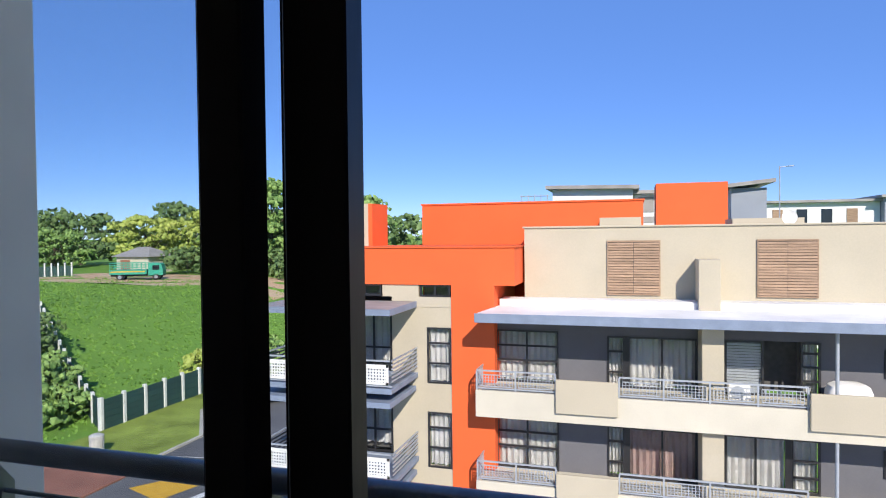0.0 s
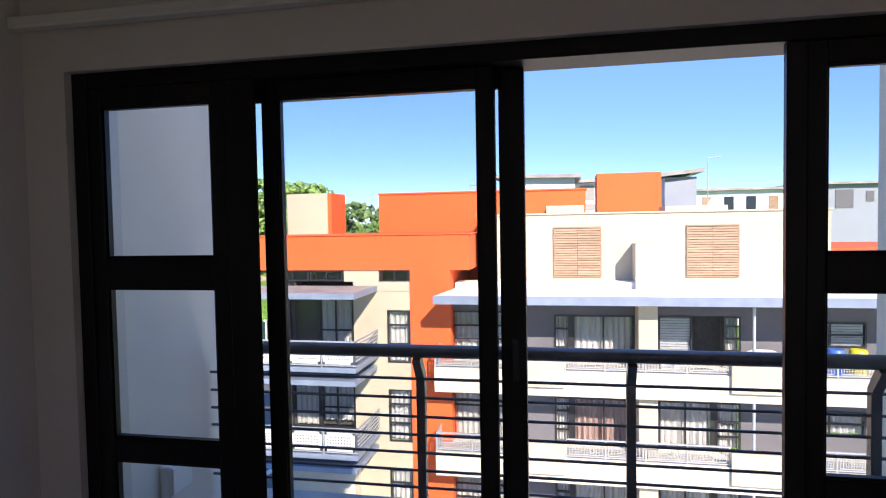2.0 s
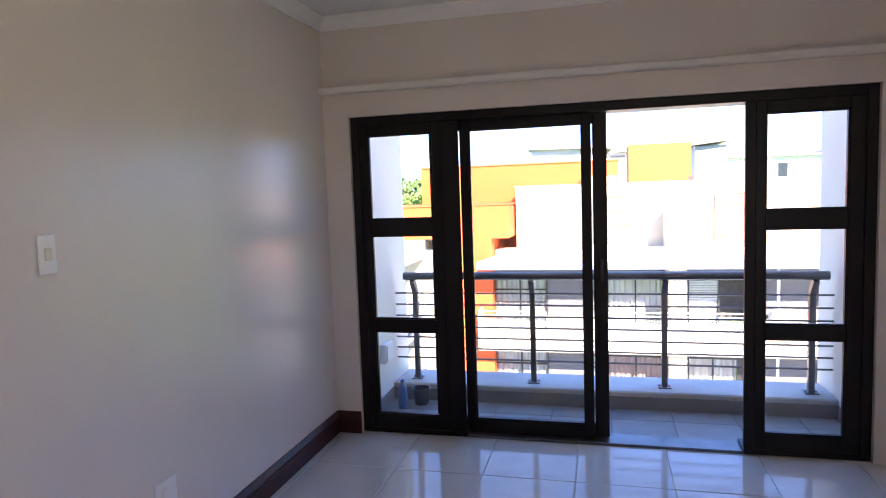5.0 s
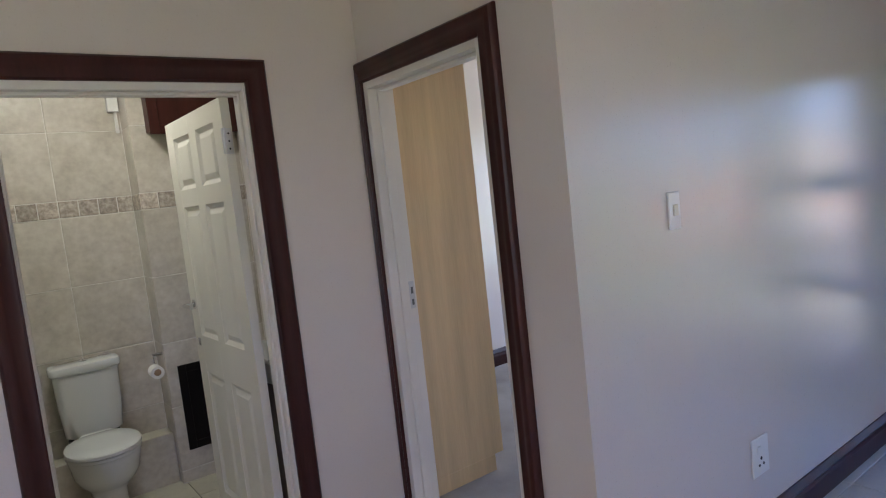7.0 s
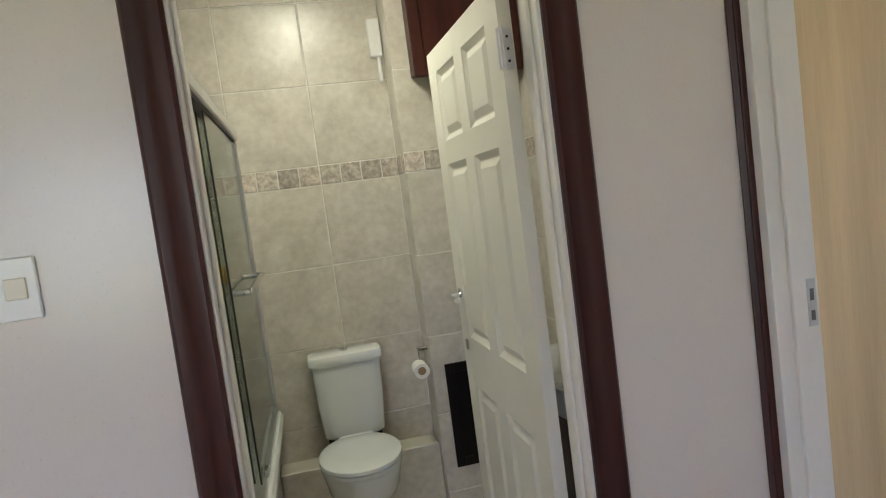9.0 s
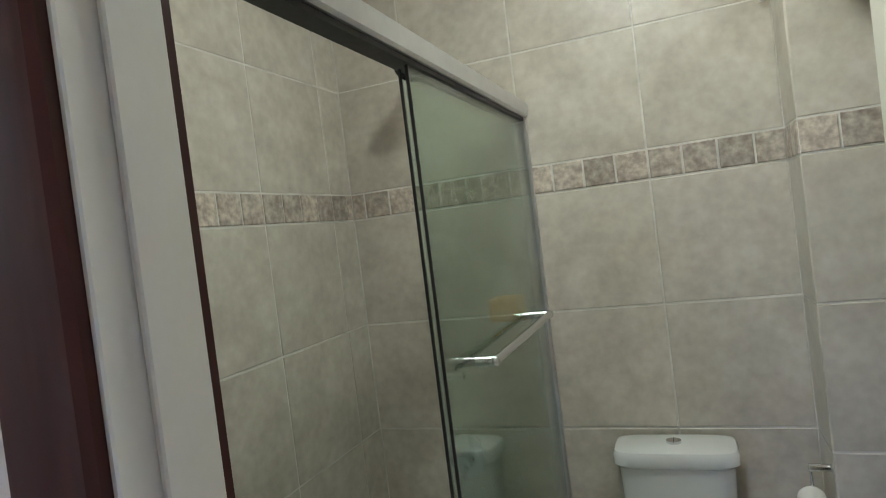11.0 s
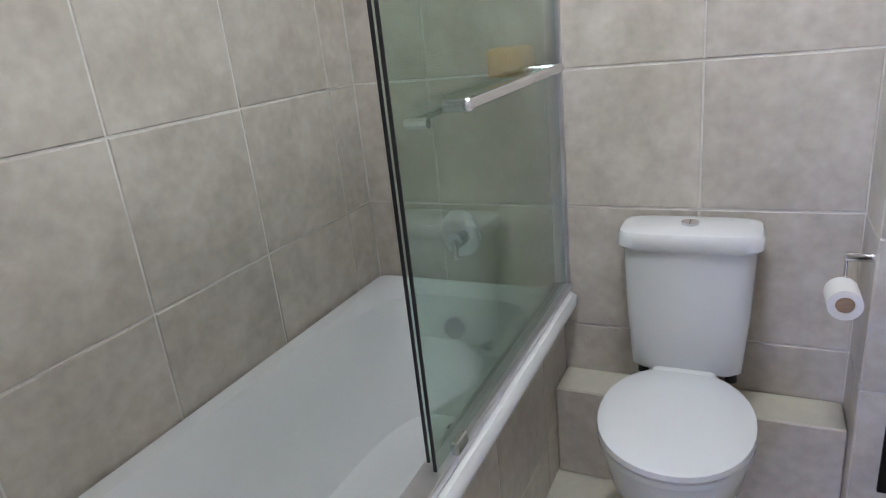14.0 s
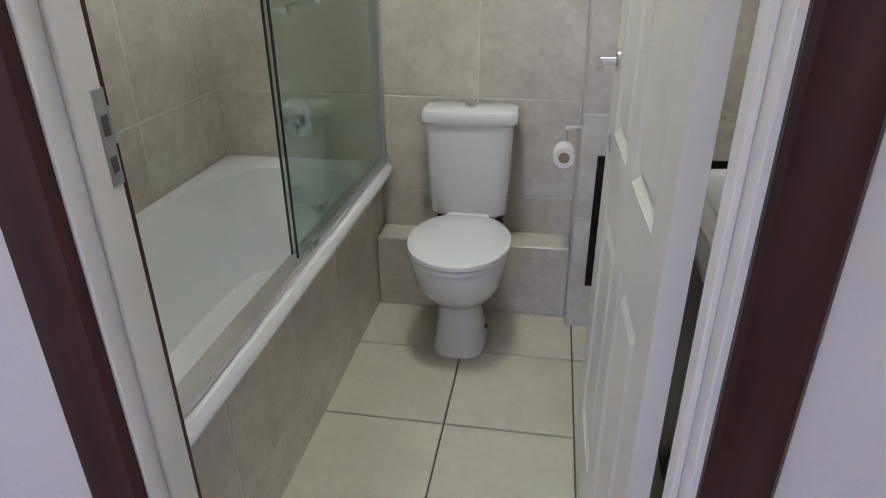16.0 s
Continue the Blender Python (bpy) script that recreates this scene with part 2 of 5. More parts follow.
M_BLUEPL = node_mat("blue_plastic", (0.05, 0.15, 0.55), 0.4, var=0.03, bump=0.0)
M_YELPL = node_mat("yellow_plastic", (0.75, 0.62, 0.03), 0.4, var=0.03, bump=0.0)


def leaf_mat(name, dark, light):
    """Foliage whose clumps differ from one another."""
    m = bpy.data.materials.new(name)
    m.use_nodes = True
    nt = m.node_tree
    b = nt.nodes["Principled BSDF"]
    geo, mix = nt.nodes.new("ShaderNodeNewGeometry"), nt.nodes.new("ShaderNodeMix")
    mix.data_type = "RGBA"
    mix.inputs[6].default_value, mix.inputs[7].default_value = (*dark, 1), (*light, 1)
    nt.links.new(geo.outputs["Random Per Island"], mix.inputs[0])
    nt.links.new(mix.outputs[2], b.inputs["Base Color"])
    b.inputs["Roughness"].default_value = 0.6
    b.inputs["Specular IOR Level"].default_value = 0.25
    return m


M_LEAF = leaf_mat("broad_leaves", (0.09, 0.18, 0.045), (0.30, 0.44, 0.13))
M_LEAFYEL = leaf_mat("yellow_green_leaves", (0.22, 0.30, 0.05), (0.50, 0.55, 0.14))
M_LEAFDARK = leaf_mat("dark_leaves", (0.07, 0.125, 0.045), (0.18, 0.27, 0.09))
M_TUFT = leaf_mat("grass_tufts", (0.14, 0.28, 0.05), (0.22, 0.38, 0.075))


# ---- mesh helpers ----
def box(bm, x0, y0, z0, x1, y1, z1, bev=0.0, seg=1):
    """A box between two corners, its edges rounded by bev."""
    r = bmesh.ops.create_cube(bm, size=1.0, matrix=Matrix.Translation(((x0 + x1) / 2, (y0 + y1) / 2, (z0 + z1) / 2)) @ Matrix.Diagonal((abs(x1 - x0), abs(y1 - y0), abs(z1 - z0), 1)))
    if bev:
        edges = list({ed for v in r["verts"] for ed in v.link_edges})
        bmesh.ops.bevel(bm, geom=edges, offset=bev, segments=seg, affect="EDGES", profile=0.5)
    return bm


def rod(bm, p0, p1, r0, r1=None, seg=12):
    """A round bar from p0 to p1."""
    p0, p1 = Vector(p0), Vector(p1)
    d = p1 - p0
    m = Matrix.Translation((p0 + p1) / 2) @ d.to_track_quat("Z", "Y").to_matrix().to_4x4()
    bmesh.ops.create_cone(bm, cap_ends=True, segments=seg, radius1=r0, radius2=r0 if r1 is None else r1, depth=d.length, matrix=m)
    return bm


def loft(bm, rings, cap0=True, cap1=True):
    """A skin over rings that have the same number of points."""
    vs = [[bm.verts.new(p) for p in ring] for ring in rings]
    n = len(vs[0])
    for A, B in zip(vs, vs[1:]):
        for i in range(n):
            bm.faces.new((A[i], A[(i + 1) % n], B[(i + 1) % n], B[i]))
    if cap0:
        bm.faces.new(vs[0][::-1])
    if cap1:
        bm.faces.new(vs[-1])
    return bm


def oval(cx, cy, z, rx, ry, n=32, p=2.0):
    """A ring of n points; p over 2 makes it squarer."""
    pts = []
    for i in range(n):
        t = 2 * math.pi * i / n
        c, s = math.cos(t), math.sin(t)
        pts.append((cx + rx * math.copysign(abs(c) ** (2 / p), c), cy + ry * math.copysign(abs(s) ** (2 / p), s), z))
    return pts


def B(*boxes, bev=0.0, seg=1):
    bm = bmesh.new()
    for b in boxes:
        box(bm, *b, bev=bev, seg=seg)
    return bm


def finish(name, bm, material, smooth=False):
    bmesh.ops.recalc_face_normals(bm, faces=bm.faces)
    me = bpy.data.meshes.new(name)
    bm.to_mesh(me)
    bm.free()
    me.materials.append(material)
    if smooth:
        for p in me.polygons:
            p.use_smooth = True
        me.set_sharp_from_angle(angle=radians(40))
    return me


def part(name, bm, material, parent, label="", smooth=False):
    """Links a bmesh as one mesh object under a thing or a part."""
    ob = new(name, finish(name, bm, material, smooth))
    ob.parent = parent
    if parent is not None:
        ob.matrix_parent_inverse = parent.matrix_basis.inverted() if parent.parent is None else Matrix()
    if label:
        ob["label"] = label
    return ob


def thing(name, label, category, at=(0, 0, 0), group="", kind=""):
    """An Empty at a thing's base, whose parts are built in world places."""
    ob = new(name)
    ob.empty_display_size = 0.1
    ob.matrix_basis = Matrix.Translation(at)
    return tagged(ob, label, category, group, kind)


def solid(name, bm, material, label, category="", kind="", group="", smooth=False):
    """A thing or a piece of the setting that is one mesh."""
    return tagged(new(name, finish(name, bm, material, smooth)), label, category, group, kind)


def structure(name, bm, material, label, smooth=False):
    return solid(name, bm, material, label, kind="structure", smooth=smooth)


TILE_MESH = {}


def tile(name, parent, material, u, v, thick, m, bev=0.0025):
    """One tile of u by v, its back on the plane z = 0 of m, with chamfered face edges."""
    key = (name, material.name, round(u, 4), round(v, 4), round(thick, 4))
    if key not in TILE_MESH:
        me = bpy.data.meshes.new(name)
        a, b = u / 2, v / 2
        c, d = a - bev, b - bev
        t = thick
        pts = [(-a, -b, 0), (a, -b, 0), (a, b, 0), (-a, b, 0), (-a, -b, t - bev), (a, -b, t - bev), (a, b, t - bev), (-a, b, t - bev), (-c, -d, t), (c, -d, t), (c, d, t), (-c, d, t)]
        fs = [(8, 9, 10, 11)] + [(i, (i + 1) % 4, 4 + (i + 1) % 4, 4 + i) for i in range(4)] + [(4 + i, 4 + (i + 1) % 4, 8 + (i + 1) % 4, 8 + i) for i in range(4)]
        me.from_pydata(pts, [], fs)
        me.materials.append(material)
        TILE_MESH[key] = me
    ob = new(name, TILE_MESH[key])
    ob.parent = parent
    ob.matrix_basis = m
    return ob


def tile_field(parent, material, us, vs, place, thick, joint, name="tile", jitter=0.0):
    """Tiles between the joint lines us and vs; place(u, v) gives the pose of a tile's middle."""
    for u0, u1 in zip(us, us[1:]):
        for v0, v1 in zip(vs, vs[1:]):
            w, h = u1 - u0 - joint, v1 - v0 - joint
            if w > 0.01 and h > 0.01:
                m = place((u0 + u1) / 2, (v0 + v1) / 2)
                if jitter:
                    m = m @ pose(0, 0, random.uniform(0, jitter), random.uniform(-0.15, 0.15), random.uniform(-0.15, 0.15), 0)
                tile(name, parent, material, w, h, thick, m)


def lines(start, step, lo, hi):
    """Joint lines that pass through start, cut to lo..hi."""
    k0 = math.ceil((lo - start) / step - 1e-6)
    out = [lo]
    k = k0
    while start + k * step < hi - 1e-6:
        v = start + k * step
        if v - lo > 0.012 and hi - v > 0.012:
            out.append(v)
        k += 1
    return out + [hi]


def casing(bm, u0, u1, top, prof, to, foot=0.0):
    """A moulded architrave round three sides of an opening; prof: (offset out from the opening, depth); to maps u, w, depth to the world."""
    rings = [[to(u0 - o, foot, d) for o, d in prof], [to(u0 - o, top + o, d) for o, d in prof], [to(u1 + o, top + o, d) for o, d in prof], [to(u1 + o, foot, d) for o, d in prof]]
    return loft(bm, rings)


CASING = [(0, -0.002), (0, 0.012), (0.008, 0.018), (0.03, 0.016), (0.045, 0.021), (0.06, 0.028), (0.075, 0.027), (0.082, 0.02), (0.086, 0.012), (0.086, -0.002)]
SKIRT = [(0, 0), (0.02, 0), (0.02, 0.085), (0.016, 0.1), (0.02, 0.112), (0.012, 0.128), (0.006, 0.14), (0, 0.142)]


def skirting(name, pts, label, material):
    """A moulded skirting board along points; the board stands out to the right hand of the way."""
    bm = bmesh.new()
    n = len(pts)
    rings = []
    for i, p in enumerate(pts):
        p = Vector(p)
        dirs = []
        if i > 0:
            dirs.append((p - Vector(pts[i - 1])).normalized())
        if i < n - 1:
            dirs.append((Vector(pts[i + 1]) - p).normalized())
        nor = [Vector((d.y, -d.x)) for d in dirs]
        off = nor[0] if len(nor) == 1 else (nor[0] + nor[1]) / (1 + nor[0].dot(nor[1]))
        rings.append([(p.x + off.x * o, p.y + off.y * o, h) for o, h in SKIRT])
    loft(bm, rings)
    return structure(name, bm, material, label)

# ---- the flat: shell ----
ZC = 2.66
LW = -0.03      # face of the living room's long wall
structure("floor", B((-0.15, -4.2, -0.25, 3.9, 2.75, -0.008), (-1.13, -4.2, -0.25, -0.15, 0.0, -0.008)), M_GROUT, "pale grout bed of the living room floor")
structure("floor_bathroom", B((-3.0, -2.2, -0.25, -1.13, 0.06, -0.008)), M_GROUTDARK, "dark grout bed of the bathroom floor")
structure("floor_bedroom", B((-3.0, 0.06, -0.25, -0.15, 3.65, 0.0)), M_CARPET, "beige loop-pile bedroom carpet")
structure("ceiling", B((-3.1, -4.3, ZC, 4.0, 2.92, ZC + 0.2), (-3.1, 2.92, ZC, -0.15, 3.8, ZC + 0.2)), M_CEIL, "smooth white plaster ceiling")
# long wall between living room and bedroom
structure("wall_west", B((-0.15, 0.0, 0.0, LW, 2.92, ZC)), M_WALL, "beige painted plaster wall with a satin sheen")
# window wall: nib, lintel, far nib
structure("wall_north", B((LW, 2.66, 0, 0.14, 2.92, ZC), (0.14, 2.66, 2.045, 3.1, 2.92, ZC), (3.1, 2.66, 0, 3.9, 2.92, ZC)), M_WALL, "beige painted wall round the glazed balcony doors")
# the opening is assumed, out of view, and holds the fill lamp
structure("wall_east", B((3.75, -4.2, 0, 3.9, -3.7, ZC), (3.75, -2.1, 0, 3.9, 2.66, ZC), (3.75, -3.7, 0, 3.9, -2.1, 0.88), (3.75, -3.7, 2.22, 3.9, -2.1, ZC)), M_WALL, "plain beige painted wall with an unseen opening added for fill daylight")
structure("wall_south", B((-1.28, -4.35, 0, 3.9, -4.2, ZC)), M_WALL, "plain beige painted wall")
# bedroom door wall
BX0, BX1 = -1.105, -0.345
structure("wall_hall", B((-1.13, 0.0, 0, BX0, 0.12, ZC), (BX1, 0.0, 0, -0.15, 0.12, ZC), (BX0, 0.0, 2.03, BX1, 0.12, ZC)), M_WALL, "beige painted wall with the bedroom doorway")
# bathroom door wall
DY0, DY1 = -1.305, -0.5
structure("wall_bathroom_door", B((-1.24, -4.2, 0, -1.13, DY0, ZC), (-1.24, DY1, 0, -1.13, 0.12, ZC), (-1.24, DY0, 2.03, -1.13, DY1, ZC)), M_WALL, "beige painted wall with the bathroom doorway")
structure("trim_ledge", B((LW, 2.6, 2.19, 3.75, 2.66, 2.233), bev=0.008), M_WHITEPAINT, "thin white moulding above the balcony doors")


def cornice(name, pts):
    bm = bmesh.new()
    prof = [(0, 0), (0, -0.075), (0.01, -0.075), (0.022, -0.05), (0.05, -0.022), (0.075, -0.01), (0.075, 0)]
    rings = []
    n = len(pts)
    for i, p in enumerate(pts):
        p = Vector(p)
        dirs = ([(p - Vector(pts[i - 1])).normalized()] if i else []) + ([(Vector(pts[i + 1]) - p).normalized()] if i < n - 1 else [])
        nor = [Vector((d.y, -d.x)) for d in dirs]
        off = nor[0] if len(nor) == 1 else (nor[0] + nor[1]) / (1 + nor[0].dot(nor[1]))
        rings.append([(p.x + off.x * o, p.y + off.y * o, ZC - 0.001 + h) for o, h in prof])
    loft(bm, rings)
    return structure(name, bm, M_CEIL, "white coved plaster cornice")


cornice("trim_cornice", [(-1.13, -4.2), (-1.13, 0.0), (LW, 0.0), (LW, 2.66), (3.75, 2.66)])
skirting("baseboard", [(LW, 0.03), (LW, 2.66), (0.138, 2.66)], "dark mahogany moulded skirting board", M_DARKWOOD)
skirting("baseboard_south", [(-1.13, -4.2), (-1.13, DY0 - 0.1)], "dark mahogany moulded skirting board", M_DARKWOOD)
skirting("baseboard_hall", [(-1.13, DY1 + 0.09), (-1.13, -0.001)], "dark mahogany moulded skirting board", M_DARKWOOD)
skirting("baseboard_corner", [(BX1 + 0.09, 0.0), (LW, 0.0)], "dark mahogany moulded skirting board", M_DARKWOOD)

# bathroom doorway: jambs, casing, strike plate
d1 = thing("door_1", "white-painted bathroom doorway with dark mahogany architrave", "doorway", (-1.18, -0.9, 0), kind="structure")
bm = B((-1.237, DY0, 0, -1.128, DY0 + 0.008, 2.03), (-1.237, DY1 - 0.012, 0, -1.128, DY1, 2.03), (-1.237, DY0 + 0.008, 2.0, -1.128, DY1 - 0.012, 2.03),
       (-1.205, DY0 + 0.008, 0, -1.165, DY0 + 0.016, 2.0), (-1.205, DY1 - 0.022, 0, -1.165, DY1 - 0.012, 2.0), (-1.205, DY0 + 0.016, 1.988, -1.165, DY1 - 0.022, 2.0), bev=0.002)
part("jamb", bm, M_WHITEPAINT, d1, "cream white painted timber jamb")
part("architrave", casing(bmesh.new(), DY0 + 0.002, DY1 - 0.002, 2.028, CASING, lambda u, w, d: (-1.13 + d, u, w)), M_DARKWOOD, d1, "dark mahogany moulded architrave", smooth=True)
part("architrave", casing(bmesh.new(), DY0 + 0.002, DY1 - 0.002, 2.028, CASING, lambda u, w, d: (-1.24 - d, u, w)), M_DARKWOOD, d1, smooth=True)
sp = B((-1.236, DY0 + 0.008, 1.07, -1.212, DY0 + 0.0105, 1.20), (-1.241, DY0 + 0.008, 1.125, -1.234, DY0 + 0.0105, 1.175))
strike = part("strike_plate", sp, M_ALU, d1, "worn steel strike plate")
part("latch_hole", B((-1.231, DY0 + 0.0102, 1.138, -1.219, DY0 + 0.0115, 1.166), (-1.231, DY0 + 0.0102, 1.088, -1.219, DY0 + 0.0115, 1.11)), M_STEEL, strike)

# bedroom doorway
d2 = thing("door_2", "white-painted bedroom doorway with dark mahogany architrave", "doorway", (-0.7, 0.06, 0), kind="structure")
bm = B((BX0, -0.003, 0, BX0 + 0.03, 0.125, 2.03), (BX1 - 0.03, -0.003, 0, BX1, 0.125, 2.03), (BX0 + 0.03, -0.003, 2.0, BX1 - 0.03, 0.125, 2.03),
       (BX0 + 0.03, 0.04, 0, BX0 + 0.042, 0.08, 2.0), (BX1 - 0.042, 0.04, 0, BX1 - 0.03, 0.08, 2.0), (BX0 + 0.042, 0.04, 1.988, BX1 - 0.042, 0.08, 2.0), bev=0.002)
part("jamb", bm, M_WHITEPAINT, d2, "cream white painted timber jamb")
NARROW = lambda u: BX0 + (u - BX0) * 0.28 if u < BX0 else u
part("architrave", casing(bmesh.new(), BX0 + 0.002, BX1 - 0.002, 2.028, CASING, lambda u, w, d: (NARROW(u), -d, w)), M_DARKWOOD, d2, "dark mahogany moulded architrave, narrow in the corner", smooth=True)
st2 = part("strike_plate", B((BX0 + 0.030, 0.09, 1.05, BX0 + 0.0325, 0.115, 1.17)), M_ALU, d2, "worn steel strike plate")
part("latch_hole", B((BX0 + 0.032, 0.097, 1.115, BX0 + 0.0335, 0.108, 1.145), (BX0 + 0.032, 0.097, 1.065, BX0 + 0.0335, 0.108, 1.09)), M_STEEL, st2)


# ---- balcony doors ----
FY0, FY1 = 2.69, 2.775
wd = thing("window_1", "dark-stained timber balcony doors, one sliding leaf pushed open", "sliding doors", (1.6, 2.73, 0), kind="structure")
FX0, FX1 = 0.14, 3.1
part("frame", B((FX0, FY0, 0, FX0 + 0.055, FY1 - 0.03, 2.045), (FX1 - 0.055, FY0, 0, FX1, FY1 - 0.03, 2.045), (FX0 + 0.055, FY0, 1.99, FX1 - 0.055, FY1 + 0.08, 2.045),
               (0.73, FY0, 0.03, 0.836, FY0 + 0.016, 1.99), (0.73, FY0 + 0.016, 0.03, 0.772, FY1 - 0.03, 1.99), (2.455, FY0, 0.03, 2.51, FY0 + 0.03, 1.99), (2.496, FY0 + 0.03, 0.03, 2.51, FY1 + 0.08, 1.99), (FX0 + 0.055, FY0, 0, 0.84, FY1 + 0.08, 0.03), (2.455, FY0, 0, FX1 - 0.055, FY1 + 0.08, 0.03), bev=0.003), M_FRAME, wd)
part("threshold", B((0.84, FY0 + 0.01, -0.006, 2.455, FY1 + 0.08, 0.012), bev=0.002), M_STEEL, wd, "worn dark metal sliding track")


def leaf(name, x0, x1, y0, y1, glass_edges, rails):
    """A glazed leaf: stiles, rails at the heights given as pairs, panes between them."""
    bm = B((x0, y0, rails[0][0], glass_edges[0], y1, rails[-1][1]), (glass_edges[1], y0, rails[0][0], x1, y1, rails[-1][1]),
           *[(glass_edges[0], y0 + 0.001, a, glass_edges[1], y1 - 0.001, b) for a, b in rails], bev=0.003)
    ob = part(name, bm, M_FRAME, wd, "dark-stained timber glazed leaf")
    for (a, b), (c, d) in zip(rails, rails[1:]):
        g = part("pane", B((glass_edges[0] - 0.004, (y0 + y1) / 2 - 0.003, b - 0.004, glass_edges[1] + 0.004, (y0 + y1) / 2 + 0.003, c + 0.004)), M_GLASS, ob, "clear glass pane")
        g.visible_shadow = False
        part("bead", B((glass_edges[0], y0 + 0.012, b, glass_edges[0] + 0.008, y1 - 0.012, c), (glass_edges[1] - 0.008, y0 + 0.012, b, glass_edges[1], y1 - 0.012, c),
                       (glass_edges[0], y0 + 0.012, b, glass_edges[1], y1 - 0.012, b + 0.008), (glass_edges[0], y0 + 0.012, c - 0.008, glass_edges[1], y1 - 0.012, c)), M_FRAME, ob)
    return ob


fixed = [(0.03, 0.12), (0.668, 0.75), (1.29, 1.395), (1.925, 1.99)]
leaf("fixed_leaf", FX0 + 0.055, 0.73, FY0 + 0.008, FY1 - 0.03, (0.245, 0.666), fixed)
leaf("fixed_leaf", 2.51, FX1 - 0.055, FY0 + 0.008, FY1 - 0.03, (2.562, 2.97), fixed)
sl = leaf("sliding_leaf", 0.832, 1.625, FY1 - 0.028, FY1 + 0.02, (0.888, 1.573), [(0.013, 0.098), (1.932, 1.99)])
sl2 = leaf("sliding_leaf", 0.62, 1.715, FY1 + 0.025, FY1 + 0.07, (0.69, 1.64), [(0.013, 0.085), (1.94, 1.99)])
part("pull", B((1.67, FY1 + 0.012, 0.98, 1.69, FY1 + 0.026, 1.12), bev=0.003), M_BLACK, sl2, "small dark flush pull")


# ---- balcony ----
structure("balcony_floor", B((0.0, 2.75, -0.3, 3.4, 3.78, -0.022)), M_GROUTDARK, "dark grout bed of the balcony")
structure("balcony_kerb", B((0.108, 3.42, -0.02, 3.18, 3.8, 0.11), bev=0.01), M_CONC, "pale concrete upstand under the balcony railing")
structure("wall_balcony_west", B((-0.15, 2.92, -3.0, 0.108, 3.83, 4.4), bev=0.004), M_BALWALL, "cream rendered balcony side wall")
structure("wall_balcony_east", B((3.18, 2.92, -3.0, 3.5, 3.86, 4.4), bev=0.004), M_BALWALL, "cream rendered balcony side wall")
# added out of view, keeps direct sun off the balcony side walls
structure("wall_sun_blocker", B((-3.1, 2.77, ZC + 0.2, 4.0, 2.92, 6.0)), M_BALWALL, "unseen cream wall added above the flat to block the sun")
structure("wall_balcony_parapet", B((0.108, 3.7, -3.0, 3.18, 3.82, -0.02)), M_BALWALL, "cream rendered balcony face")
structure("trim_balcony_skirting", B((0.108, 2.93, -0.018, 0.118, 3.42, 0.075), (3.17, 2.93, -0.018, 3.18, 3.42, 0.075), (0.118, 3.41, -0.018, 3.17, 3.42, 0.075)), M_BALTILE, "dark grey tile skirting of the balcony")

rail = thing("balcony_railing", "grey metal balcony railing with a round handrail and thin bars", "railing", (1.6, 3.55, 0.11))
RY = 3.55
part("handrail", rod(bmesh.new(), (0.2, RY - 0.06, 0.925), (3.13, RY - 0.06, 0.925), 0.03, seg=20), M_STEEL, rail, "thick round handrail", smooth=True)
for z in (0.784, 0.695, 0.607, 0.522, 0.438, 0.355, 0.275):
    part("bar", rod(bmesh.new(), (0.108, RY, z), (3.18, RY, z), 0.007, seg=8), M_STEEL, rail, smooth=True)
for x in (0.268, 1.175, 2.106, 3.05):
    bm = B((x - 0.02, RY - 0.015, 0.115, x + 0.02, RY + 0.03, 0.8), bev=0.003)
    loft(bm, [[(x - 0.02, RY - 0.015, 0.79), (x + 0.02, RY - 0.015, 0.79), (x + 0.02, RY + 0.03, 0.8), (x - 0.02, RY + 0.03, 0.8)],
              [(x - 0.018, RY - 0.09, 0.885), (x + 0.018, RY - 0.09, 0.885), (x + 0.018, RY - 0.045, 0.905), (x - 0.018, RY - 0.045, 0.905)]])
    po = part("post", bm, M_STEEL, rail, "flat steel post with a cranked head")
    part("base_plate", B((x - 0.045, RY - 0.04, 0.11, x + 0.045, RY + 0.055, 0.118), bev=0.002), M_STEEL, po)
    for sx in (-0.033, 0.033):
        part("bolt", rod(bmesh.new(), (x + sx, RY + 0.008, 0.118), (x + sx, RY + 0.008, 0.127), 0.006, seg=8), M_STEEL, po)

jb = thing("junction_box", "white plastic weatherproof socket box on the balcony wall", "socket box", (0.2, 3.2, 0.3))
part("body", B((0.108, 3.13, 0.33, 0.158, 3.29, 0.47), bev=0.006), M_PLASTIC, jb)
part("lid", B((0.158, 3.14, 0.34, 0.17, 3.28, 0.46), bev=0.004), M_PLASTIC, jb)
bt = thing("water_bottle", "small blue-tinted plastic bottle standing on the balcony", "bottle", (0.3, 3.2, -0.01))
part("body", loft(bmesh.new(), [oval(0.25, 3.2, z, r, r, 16) for z, r in ((-0.012, 0.03), (0.0, 0.034), (0.09, 0.034), (0.1, 0.031), (0.12, 0.034), (0.15, 0.026), (0.17, 0.014), (0.185, 0.013))]), M_BOTTLE, bt, smooth=True)
part("cap", rod(bmesh.new(), (0.25, 3.2, 0.185), (0.25, 3.2, 0.2), 0.015, seg=12), M_BLUEPL, bt)
solid("bucket", loft(bmesh.new(), [oval(0.36, 3.31, z, r, r, 20) for z, r in ((-0.012, 0.05), (0.1, 0.068), (0.11, 0.072), (0.11, 0.064), (0.0, 0.047))]), M_POT, "dark plastic pot standing in the balcony corner", "pot", smooth=True)

